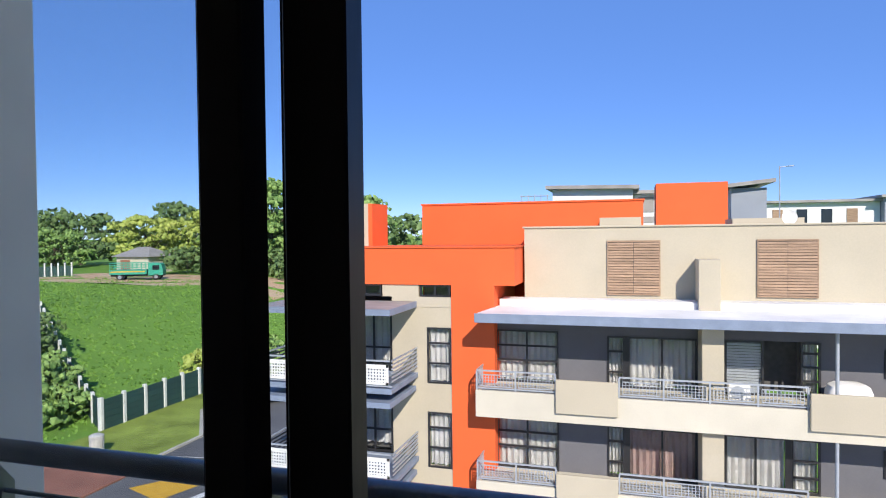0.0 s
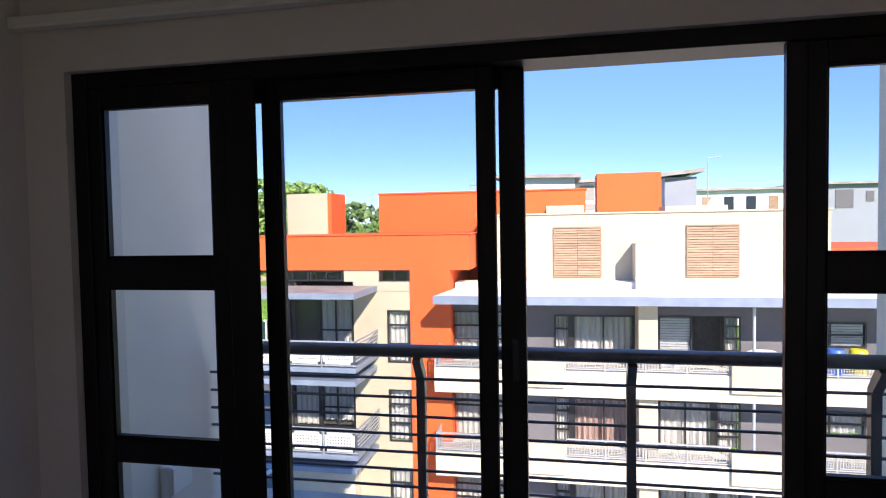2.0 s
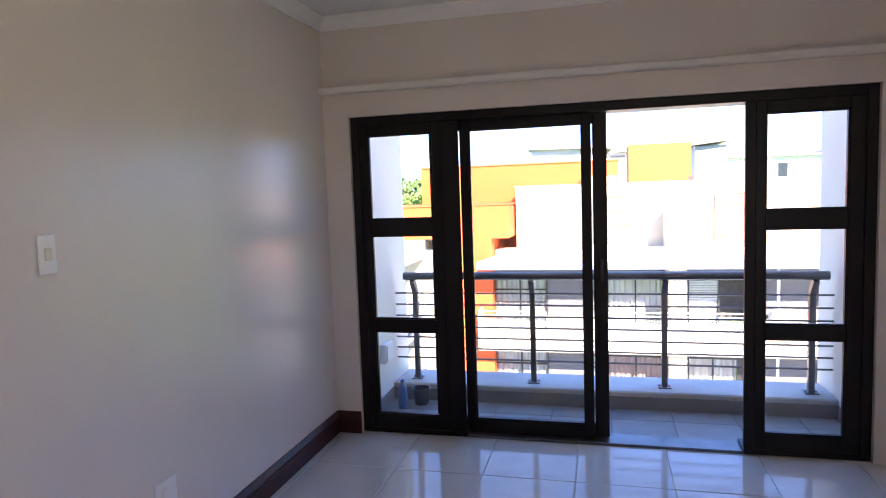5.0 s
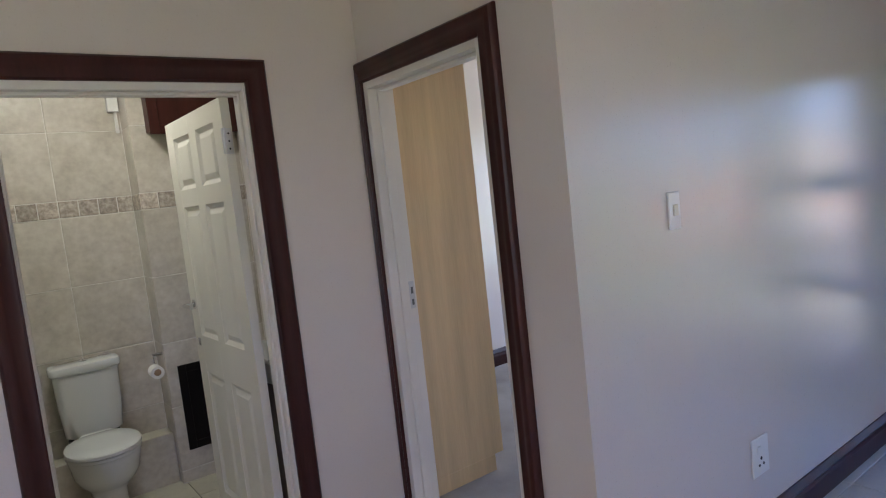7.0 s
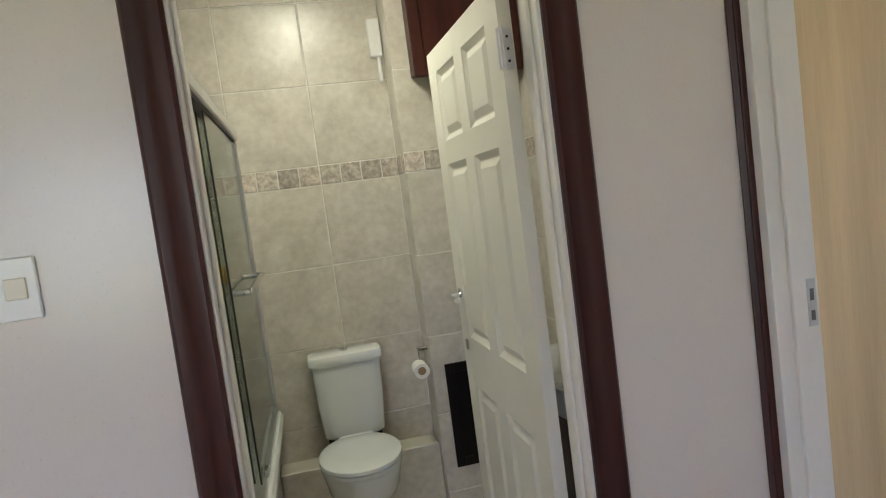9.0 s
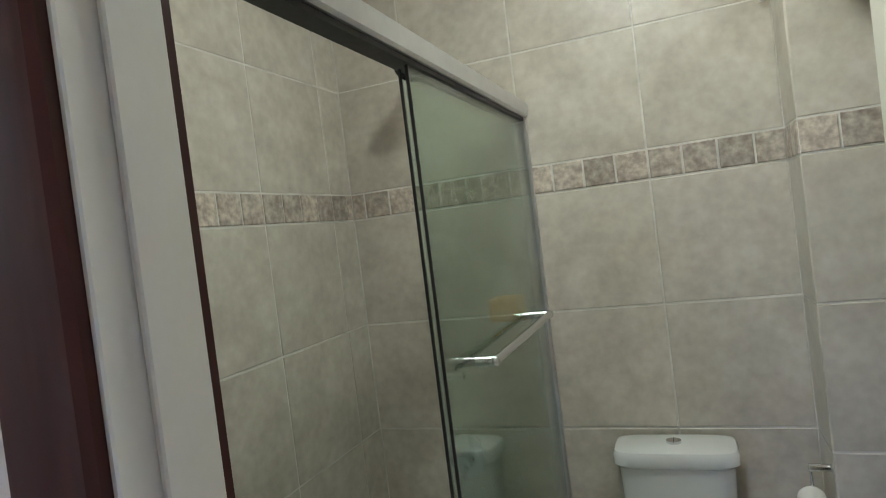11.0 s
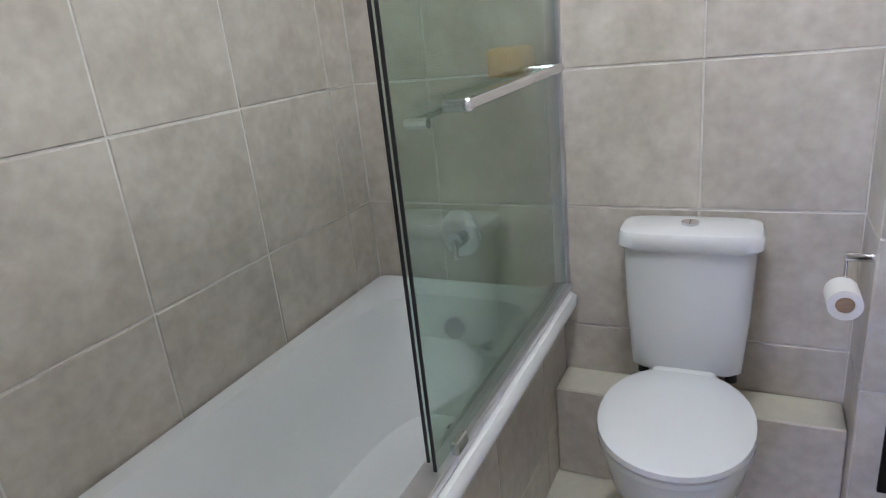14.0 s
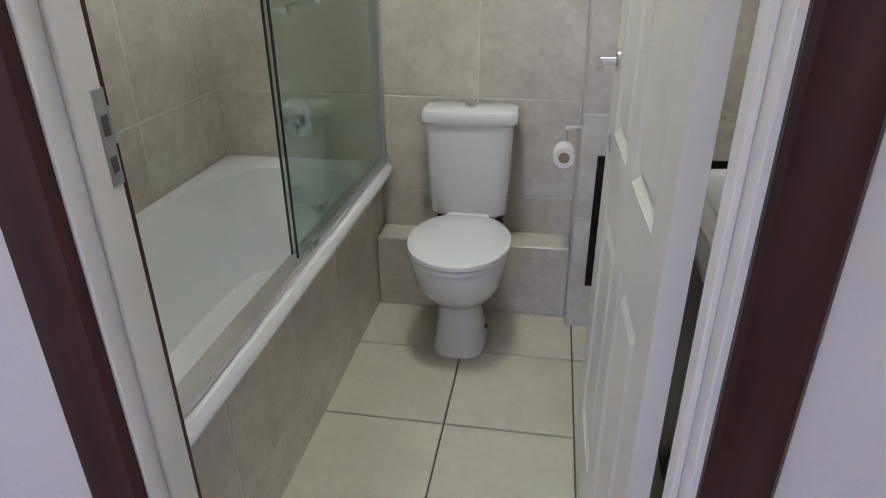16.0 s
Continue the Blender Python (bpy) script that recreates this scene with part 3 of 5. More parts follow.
# ---- switches and sockets ----
def plate(name, label, cat, m, w, h, rockers, mat=M_PLASTIC):
    """A wall plate with rockers, its back on the local x-z plane, facing -y."""
    ob = thing(name, label, cat)
    part("plate", B((-w / 2, -0.009, -h / 2, w / 2, 0, h / 2), bev=0.003), mat, ob)
    for (x0, z0, x1, z1, mt) in rockers:
        part("rocker", B((x0, -0.014, z0, x1, -0.008, z1), bev=0.0015), mt, ob)
    ob.matrix_basis = m
    return ob


FACE_E = lambda x, y, z: pose(x, y, z, 0, 0, 90)
plate("light_switch", "white plastic plate with one small cream rocker", "light switch", FACE_E(LW, 0.508, 1.395), 0.066, 0.127, [(-0.013, -0.018, 0.013, 0.02, M_CREAM)])
s1 = plate("wall_socket", "white plastic wall socket plate above the skirting", "socket", FACE_E(LW, 0.968, 0.365), 0.125, 0.155, [(-0.03, 0.015, -0.004, 0.045, M_PLASTIC)])
for x, z, r in ((0.0, -0.008, 0.007), (-0.016, -0.034, 0.006), (0.016, -0.034, 0.006)):
    h = part("pin_hole", rod(bmesh.new(), (x, -0.0085, z), (x, -0.0105, z), r, seg=10), M_BLACK, None)
    h.parent = s1
plate("light_switch", "white plate with one cream rocker beside the bathroom door", "light switch", FACE_E(-1.13, -1.655, 1.417), 0.078, 0.125, [(-0.02, -0.02, 0.02, 0.022, M_CREAM)])
plate("wall_socket", "white plastic socket plate on the bedroom wall", "socket", FACE_E(-2.85, 2.85, 0.43), 0.12, 0.08, [(-0.03, -0.01, -0.004, 0.02, M_PLASTIC)])

# ---- bedroom ----
structure("wall_bedroom_west", B((-3.0, 0.12, 0, -2.85, 3.65, ZC)), M_WALL, "pale painted bedroom wall")
structure("wall_bedroom_north", B((-3.0, 3.65, 0, -2.5, 3.8, ZC), (-0.5, 3.65, 0, -0.15, 3.8, ZC), (-2.5, 3.65, 0, -0.5, 3.8, 0.5), (-2.5, 3.65, 2.1, -0.5, 3.8, ZC)), M_WALL, "pale painted bedroom wall with a window")
w2 = thing("window_2", "dark timber bedroom window", "window", (-1.5, 3.72, 0.5), kind="structure")
part("frame", B((-2.5, 3.70, 0.5, -2.44, 3.76, 2.1), (-0.56, 3.70, 0.5, -0.5, 3.76, 2.1), (-2.44, 3.70, 0.5, -0.56, 3.76, 0.56), (-2.44, 3.70, 2.04, -0.56, 3.76, 2.1), (-1.53, 3.70, 0.56, -1.47, 3.76, 2.04), bev=0.003), M_FRAME, w2)
for x0, x1 in ((-2.44, -1.53), (-1.47, -0.56)):
    g = part("pane", B((x0, 3.727, 0.56, x1, 3.733, 2.04)), M_GLASS, w2)
    g.visible_shadow = False
skirting("baseboard_bedroom", [(-2.85, 0.78), (-2.85, 3.65), (-0.15, 3.65)], "dark mahogany moulded skirting board", M_DARKWOOD)
wr = thing("wardrobe", "pale maple-veneer built-in wardrobe beside the bedroom door", "wardrobe", (-2.0, 0.4, 0))
part("end_panel", B((-1.38, 0.121, 0.09, -1.36, 0.77, 2.64), (-1.38, 0.121, 0.0, -1.36, 0.71, 0.09), bev=0.0015), M_MAPLE, wr, "plain maple end panel")
part("carcass", B((-2.845, 0.121, 0.09, -1.381, 0.745, 2.64)), M_MAPLE, wr)
part("plinth", B((-2.845, 0.13, 0.0, -1.381, 0.70, 0.089)), M_MAPLE, wr)
for i in range(3):
    x0 = -2.845 + i * 0.487
    dr = part("door", B((x0, 0.746, 0.1, x0 + 0.45, 0.768, 2.62), bev=0.002), M_MAPLE, wr)
    part("handle", rod(bmesh.new(), (x0 + 0.42, 0.79, 1.0), (x0 + 0.42, 0.79, 1.15), 0.006), M_CHROME, dr)

# ---- bathroom ----
TX = -2.86      # face of the tiled wall behind the toilet, tiles included
SY = -2.035     # face of the tiled wall along the bath
GAP = 0.0045
ZROWS = [0.0, 0.075, 0.46, 0.842, 1.233, 1.623]
ZUP = [1.717, 2.095, 2.485, ZC]
wb_w = structure("wall_bathroom_west", B((-3.0, -2.2, 0, TX - 0.0022, 0.12, ZC)), M_GROUT, "grouted tile wall behind the toilet")
wb_s = structure("wall_bathroom_south", B((-3.0, -2.15, 0, -1.24, SY - 0.0022, ZC)), M_GROUT, "grouted tile wall along the bath")
wb_n = structure("wall_bathroom_north", B((-2.86, -0.0048, 0, -1.24, 0.06, ZC)), M_GROUT, "grouted tile wall of the bathroom")
wb_e = structure("wall_bathroom_east", B((-1.247, SY, 0, -1.241, DY0 - 0.09, ZC), (-1.247, DY1 + 0.09, 0, -1.241, 0.0, ZC)), M_GROUT, "grouted tile lining beside the bathroom door")
duct = structure("wall_duct", B((TX - 0.007, -0.6028, 0, -2.6622, 0.0, ZC)), M_GROUT, "tiled service duct in the bathroom corner")

west = lambda u, v: Matrix(((0, 0, 1, TX - 0.007), (1, 0, 0, u), (0, 1, 0, v), (0, 0, 0, 1)))
south = lambda u, v: Matrix(((-1, 0, 0, u), (0, 0, 1, SY - 0.007), (0, 1, 0, v), (0, 0, 0, 1)))
ductf = lambda u, v: Matrix(((0, 0, 1, -2.667), (1, 0, 0, u), (0, 1, 0, v), (0, 0, 0, 1)))
ducts = lambda u, v: Matrix(((1, 0, 0, u), (0, 0, -1, -0.598), (0, 1, 0, v), (0, 0, 0, 1)))
north = lambda u, v: Matrix(((1, 0, 0, u), (0, 0, -1, 0.0), (0, 1, 0, v), (0, 0, 0, 1)))
for parent, place, us, mos in ((wb_w, west, lines(-0.986, 0.39, SY, -0.605), lines(-0.986, 0.0995, SY, -0.605)),
                               (wb_s, south, lines(-2.333, 0.387, TX, -1.24), lines(-2.333, 0.0978, TX, -1.24)),
                               (duct, ductf, lines(-0.605, 0.385, -0.605, 0.0), lines(-0.605, 0.0955, -0.605, 0.0)),
                               (duct, ducts, [TX + 0.001, -2.661], [TX + 0.001, -2.757, -2.661]),
                               (wb_n, north, lines(-2.272, 0.378, -2.65, -1.25), lines(-2.272, 0.0945, -2.65, -1.25))):
    tile_field(parent, M_TILE, us, ZROWS, place, 0.007, GAP, jitter=0.0006)
    tile_field(parent, M_TILE, us, ZUP, place, 0.007, GAP, jitter=0.0006)
    tile_field(parent, M_MOSAIC, mos, [1.623, 1.717], place, 0.0085, 0.006, name="mosaic_tile", jitter=0.0015)
fb = bpy.data.objects["floor_bathroom"]
tile_field(fb, M_BATHFLOOR, lines(-2.025, 0.405, TX + 0.01, -1.14), lines(-0.984, 0.405, -1.40, 0.0), lambda u, v: pose(u, v, -0.008), 0.008, 0.006, jitter=0.0004)

step = structure("bathroom_step", B((TX + 0.001, -1.37, 0.0, -2.727, -0.607, 0.298)), M_GROUT, "low tiled ledge behind the toilet")
stepf = lambda u, v: Matrix(((0, 0, 1, -2.727), (1, 0, 0, u), (0, 1, 0, v), (0, 0, 0, 1)))
tile_field(step, M_TILE, lines(-0.986, 0.39, -1.37, -0.607), [0.0, 0.305], stepf, 0.007, GAP)
tile_field(step, M_BATHFLOOR, [TX + 0.002, -2.72], lines(-0.986, 0.39, -1.37, -0.607), lambda u, v: pose(u, v, 0.298), 0.007, GAP)

# bath with tiled front
PY = -1.372
front = structure("bath_front", B((TX, PY - 0.06, 0, -1.243, PY - 0.0015, 0.545)), M_GROUT, "tiled panel along the bath's long side")
frontp = lambda u, v: Matrix(((-1, 0, 0, u), (0, 0, 1, PY - 0.007), (0, 1, 0, v), (0, 0, 0, 1)))
tile_field(front, M_TILE, lines(-2.62, 0.378, TX + 0.002, -1.244), [0.0, 0.165, 0.545], frontp, 0.007, 0.003)
tub = thing("bathtub", "white acrylic built-in bathtub with sloped inner sides", "bathtub", (-2.0, -1.69, 0))
cx, cy = (TX - 1.245) / 2, (SY + PY + 0.055) / 2
hx, hy = (-1.245 - TX) / 2 - 0.003, (PY + 0.055 - SY) / 2 - 0.003
bm = bmesh.new()
loft(bm, [oval(cx, cy, 0.545, hx, hy, 64, 40), oval(cx, cy, 0.565, hx, hy, 64, 40), oval(cx, cy, 0.578, hx - 0.01, hy - 0.01, 64, 36), oval(cx, cy, 0.576, hx - 0.06, hy - 0.055, 64, 6),
          oval(cx, cy, 0.555, hx - 0.085, hy - 0.075, 64, 5), oval(cx - 0.01, cy, 0.42, hx - 0.115, hy - 0.095, 64, 4.5), oval(cx - 0.02, cy, 0.25, hx - 0.16, hy - 0.115, 64, 4),
          oval(cx - 0.03, cy, 0.17, hx - 0.22, hy - 0.15, 64, 4), oval(cx - 0.03, cy, 0.15, hx - 0.30, hy - 0.20, 64, 3.5)], cap0=False)
part("shell", bm, M_TUB, tub, smooth=True)
pl = part("drain", rod(bmesh.new(), (-2.62, cy, 0.1505), (-2.62, cy, 0.156), 0.035, seg=24), M_CHROME, tub, "chrome drain ring", smooth=True)
part("plug", loft(bmesh.new(), [oval(-2.62, cy, z, r, r, 20) for z, r in ((0.156, 0.026), (0.166, 0.028), (0.172, 0.02))]), M_BLACK, pl, "black rubber plug", smooth=True)

# shower screen on the bath
GY = -1.372
scr = thing("shower_screen", "framed sliding glass shower screen standing on the bath", "shower screen", (-2.0, GY, 0.58))
part("top_track", B((TX + 0.001, GY - 0.03, 1.878, -1.25, GY + 0.032, 1.93), bev=0.006), M_ALU, scr, "brushed aluminium head track")
part("track_seal", B((TX + 0.03, GY - 0.02, 1.866, -1.26, GY + 0.02, 1.879)), M_BLACK, scr)
part("bottom_track", B((TX + 0.001, GY - 0.025, 0.579, -1.25, GY + 0.03, 0.602), bev=0.004), M_ALU, scr, "brushed aluminium sill track")
part("wall_profile", B((TX + 0.001, GY - 0.02, 0.602, TX + 0.022, GY + 0.024, 1.878), bev=0.003), M_ALU, scr)
for x0, x1, y, nm in ((TX + 0.022, -1.925, GY + 0.012, "near"), (TX + 0.05, -1.945, GY - 0.012, "far")):
    p = part("glass_panel", B((x0, y - 0.003, 0.605, x1, y + 0.003, 1.873)), M_SHOWER, scr, "greenish clear glass panel with a dark edge")
    p.visible_shadow = False
    part("edge_seal", B((x1 + 0.0001, y - 0.0032, 0.605, x1 + 0.0025, y + 0.0032, 1.873)), M_BLACK, p, "dark glass edge")
bar = bmesh.new()
for p0, p1, r in (((-2.11, GY + 0.058, 1.243), (-2.70, GY + 0.058, 1.25), 0.011), ((-2.11, GY + 0.015, 1.243), (-2.11, GY + 0.058, 1.243), 0.0125), ((-2.70, GY + 0.015, 1.25), (-2.70, GY + 0.058, 1.25), 0.0125)):
    rod(bar, p0, p1, r, seg=14)
for x, z in ((-2.11, 1.243), (-2.70, 1.25)):
    bmesh.ops.create_uvsphere(bar, u_segments=14, v_segments=8, radius=0.0135, matrix=Matrix.Translation((x, GY + 0.058, z)))
part("towel_bar", bar, M_CHROME, scr, "chrome towel bar across the glass", smooth=True)
bar = bmesh.new()
for p0, p1, r in (((-2.1, GY - 0.06, 1.215), (-2.76, GY - 0.06, 1.225), 0.0085), ((-2.1, GY - 0.016, 1.215), (-2.1, GY - 0.06, 1.215), 0.0105), ((-2.76, GY - 0.016, 1.225), (-2.76, GY - 0.06, 1.225), 0.0105)):
    rod(bar, p0, p1, r, seg=14)
part("towel_bar", bar, M_CHROME, scr, "chrome bar on the shower side", smooth=True)
part("guide", B((-2.03, GY + 0.018, 0.6, -1.98, GY + 0.034, 0.63), bev=0.003), M_CHROME, scr)
solid("sponge", B((-2.79, GY - 0.13, 1.236, -2.68, GY - 0.03, 1.31), bev=0.012, seg=2), M_SPONGE, "yellow bath sponge hung behind the shower glass", "sponge")

sh = thing("wall_shower", "chrome wall shower head on a bent arm", "shower head", (TX, -1.64, 2.1))
bm = bmesh.new()
rod(bm, (TX, -1.64, 2.105), (TX + 0.07, -1.64, 2.135), 0.01)
rod(bm, (TX + 0.07, -1.64, 2.135), (TX + 0.21, -1.64, 2.095), 0.01)
part("arm", bm, M_CHROME, sh, smooth=True)
part("rose", rod(bmesh.new(), (TX + 0.20, -1.64, 2.105), (TX + 0.235, -1.64, 2.055), 0.022, 0.055, seg=24), M_CHROME, sh, smooth=True)
part("face", rod(bmesh.new(), (TX + 0.235, -1.64, 2.055), (TX + 0.237, -1.64, 2.052), 0.05, seg=24), M_BLACK, sh, "dark rubber nozzle face")
part("flange", rod(bmesh.new(), (TX, -1.64, 2.105), (TX + 0.008, -1.64, 2.107), 0.03, seg=20), M_CHROME, sh, smooth=True)
mx = thing("shower_mixer", "chrome bath mixer with a round plate and lever", "mixer tap", (TX, -1.70, 0.74))
part("rosette", loft(bmesh.new(), [[(x, y, z) for y, z, _ in oval(-1.70, 0.745, 0, r, r * 1.15, 24)] for x, r in ((TX, 0.07), (TX + 0.008, 0.07), (TX + 0.014, 0.06))]), M_CHROME, mx, smooth=True)
part("body", rod(bmesh.new(), (TX + 0.01, -1.70, 0.735), (TX + 0.06, -1.70, 0.735), 0.03, 0.026, seg=20), M_CHROME, mx, smooth=True)
part("lever", rod(bmesh.new(), (TX + 0.055, -1.70, 0.73), (TX + 0.1, -1.68, 0.69), 0.011, 0.008), M_CHROME, mx, smooth=True)
sp2 = thing("bath_overflow", "round chrome overflow cover at the bath's end", "overflow", (TX + 0.1, -1.70, 0.46))
part("cover", rod(bmesh.new(), (TX + 0.095, -1.70, 0.455), (TX + 0.125, -1.70, 0.46), 0.036, seg=24), M_CHROME, sp2, smooth=True)

# toilet
wc = thing("toilet", "white porcelain close-coupled toilet with the lid closed", "toilet", (-2.5, -0.99, 0))
TCY = -1.0
bm = bmesh.new()
loft(bm, [oval(-2.755, TCY, z, rx, ry, 40, 5) for z, rx, ry in ((0.43, 0.06, 0.13), (0.44, 0.068, 0.142), (0.60, 0.076, 0.155), (0.78, 0.08, 0.162))])
part("cistern", bm, M_PORCELAIN, wc, smooth=True)
bm = bmesh.new()
loft(bm, [oval(-2.755, TCY, z, rx, ry, 40, 5) for z, rx, ry in ((0.781, 0.083, 0.168), (0.79, 0.09, 0.176), (0.818, 0.09, 0.176), (0.828, 0.084, 0.17), (0.832, 0.07, 0.15))])
lid = part("cistern_lid", bm, M_PORCELAIN, wc, smooth=True)
part("flush_button", rod(bmesh.new(), (-2.755, TCY, 0.833), (-2.755, TCY, 0.84), 0.022, seg=24), M_CHROME, lid, "round chrome dual flush button", smooth=True)
part("button_split", B((-2.776, TCY - 0.001, 0.8402, -2.734, TCY + 0.001, 0.8408)), M_BLACK, lid)
bm = bmesh.new()
loft(bm, [oval(x, TCY, z, rx, ry, 40, p) for x, z, rx, ry, p in ((-2.525, 0.0, 0.15, 0.1, 3), (-2.525, 0.02, 0.145, 0.097, 3), (-2.53, 0.08, 0.13, 0.088, 2.8), (-2.53, 0.14, 0.122, 0.083, 2.6), (-2.525, 0.19, 0.13, 0.09, 2.4), (-2.51, 0.222, 0.152, 0.113, 2.3), (-2.495, 0.255, 0.18, 0.14, 2.2), (-2.485, 0.295, 0.203, 0.158, 2.1),
                                                                  (-2.48, 0.345, 0.215, 0.165, 2.1), (-2.475, 0.385, 0.222, 0.173, 2.1), (-2.475, 0.398, 0.218, 0.17, 2.1))])
bowl = part("bowl", bm, M_PORCELAIN, wc, smooth=True)
part("neck", B((-2.80, TCY - 0.085, 0.30, -2.66, TCY + 0.085, 0.445), bev=0.02, seg=3), M_PORCELAIN, wc, smooth=True)
part("floor_bolt", rod(bmesh.new(), (-2.53, TCY + 0.088, 0.05), (-2.53, TCY + 0.1, 0.05), 0.008), M_BLACK, bowl)
part("seat", loft(bmesh.new(), [oval(-2.475, TCY, z, rx, ry, 40, 2.1) for z, rx, ry in ((0.399, 0.222, 0.175), (0.402, 0.227, 0.18), (0.415, 0.227, 0.18), (0.418, 0.222, 0.176))]), M_PORCELAIN, wc, smooth=True)
part("lid", loft(bmesh.new(), [oval(-2.475, TCY, z, rx, ry, 40, 2.1) for z, rx, ry in ((0.4195, 0.222, 0.175), (0.423, 0.228, 0.181), (0.436, 0.226, 0.179), (0.442, 0.21, 0.163), (0.445, 0.12, 0.1))]), M_PORCELAIN, wc, "white closed toilet lid", smooth=True)
for s in (-0.06, 0.06):
    part("hinge", rod(bmesh.new(), (-2.70, TCY + s - 0.015, 0.43), (-2.70, TCY + s + 0.015, 0.43), 0.011), M_PORCELAIN, wc, smooth=True)
for y in (TCY + 0.115, TCY - 0.115):
    part("bolt_cover", rod(bmesh.new(), (-2.76, y, 0.385), (-2.76, y, 0.428), 0.016, 0.012), M_BLACK, wc, "dark bolt under the cistern")

# toilet roll on the duct's side
tr = thing("toilet_roll_holder", "chrome toilet roll holder with a nearly finished roll", "roll holder", (-2.70, -0.66, 0.75))
bm = bmesh.new()
rod(bm, (-2.70, -0.605, 0.785), (-2.70, -0.66, 0.785), 0.011)
rod(bm, (-2.70, -0.655, 0.785), (-2.70, -0.655, 0.705), 0.004)
rod(bm, (-2.70, -0.655, 0.705), (-2.62, -0.655, 0.705), 0.004)
part("arm", bm, M_CHROME, tr, smooth=True)
bm = bmesh.new()
ring = lambda x, r: [(x, -0.66 + r * math.cos(2 * math.pi * i / 28), 0.698 + r * math.sin(2 * math.pi * i / 28)) for i in range(28)]
loft(bm, [ring(-2.70, 0.02), ring(-2.70, 0.036), ring(-2.615, 0.036), ring(-2.615, 0.02), ring(-2.70, 0.0195)], cap0=False, cap1=False)
roll = part("roll", bm, M_PAPER, tr, "white tissue roll", smooth=True)
part("core", rod(bmesh.new(), (-2.697, -0.66, 0.698), (-2.618, -0.66, 0.698), 0.0192, seg=16), M_LOUVRE, roll)

# access panel low on the duct, cabinet high on it
ap = thing("access_panel", "dark-stained timber access panel low in the tiles", "access panel", (-2.66, -0.4, 0.2))
part("frame", B((-2.66, -0.545, 0.19, -2.648, -0.50, 0.70), (-2.66, -0.15, 0.19, -2.648, -0.105, 0.70), (-2.66, -0.50, 0.655, -2.648, -0.15, 0.70), (-2.66, -0.50, 0.19, -2.648, -0.15, 0.235), bev=0.002), M_FRAME, ap)
part("panel", B((-2.66, -0.50, 0.235, -2.653, -0.15, 0.655)), M_FRAME, ap)
cb = thing("wall_cabinet", "dark mahogany cabinet high on the bathroom wall", "cabinet", (-2.6, -0.25, 2.03))
part("body", B((-2.659, -0.52, 2.05, -2.56, -0.02, 2.62)), M_DARKWOOD, cb)
cd = part("door", B((-2.56, -0.525, 2.03, -2.54, -0.47, 2.63), (-2.56, -0.07, 2.03, -2.54, -0.015, 2.63), (-2.56, -0.47, 2.03, -2.54, -0.07, 2.085), (-2.56, -0.47, 2.575, -2.54, -0.07, 2.63), bev=0.004), M_DARKWOOD, cb)
part("door_panel", B((-2.558, -0.47, 2.085, -2.548, -0.07, 2.575)), M_DARKWOOD, cd)

# small white trunking with a pull cord in the corner
tk = thing("trunking_box", "small white plastic cord switch high on the tiles", "cord switch", (TX + 0.02, -0.66, 2.2))
part("box", B((TX + 0.001, -0.67, 2.2, TX + 0.035, -0.61, 2.38), bev=0.004), M_PLASTIC, tk)
part("cord_end", rod(bmesh.new(), (TX + 0.018, -0.63, 2.2), (TX + 0.018, -0.63, 2.08), 0.008, 0.01), M_PLASTIC, tk)

# basin on a vanity beyond the open door
vb = thing("vanity", "white basin on a dark vanity unit behind the open door", "vanity", (-1.9, -0.2, 0))
part("cabinet", B((-2.1, -0.36, 0.08, -1.5, -0.01, 0.74), bev=0.003), M_DARKWOOD, vb)
bm = bmesh.new()
loft(bm, [oval(-1.8, -0.2, z, rx, ry, 40, 4) for z, rx, ry in ((0.741, 0.31, 0.19), (0.80, 0.335, 0.2), (0.84, 0.335, 0.2), (0.845, 0.32, 0.19), (0.83, 0.28, 0.15), (0.76, 0.2, 0.1))])
part("basin", bm, M_PORCELAIN, vb, smooth=True)

# ceiling light
cl = thing("ceiling_light", "round white glass ceiling light, switched on", "ceiling light", (-2.0, -1.0, ZC))
part("base", rod(bmesh.new(), (-2.0, -1.0, ZC - 0.03), (-2.0, -1.0, ZC - 0.001), 0.16, seg=32), M_PLASTIC, cl, smooth=True)
part("diffuser", loft(bmesh.new(), [oval(-2.0, -1.0, z, r, r, 32) for z, r in ((ZC - 0.03, 0.15), (ZC - 0.06, 0.14), (ZC - 0.08, 0.10), (ZC - 0.09, 0.04))]), glow_mat("lit_opal_glass", (0.93, 1.0, 0.9), 4.0), cl, "glowing opal glass", smooth=True)


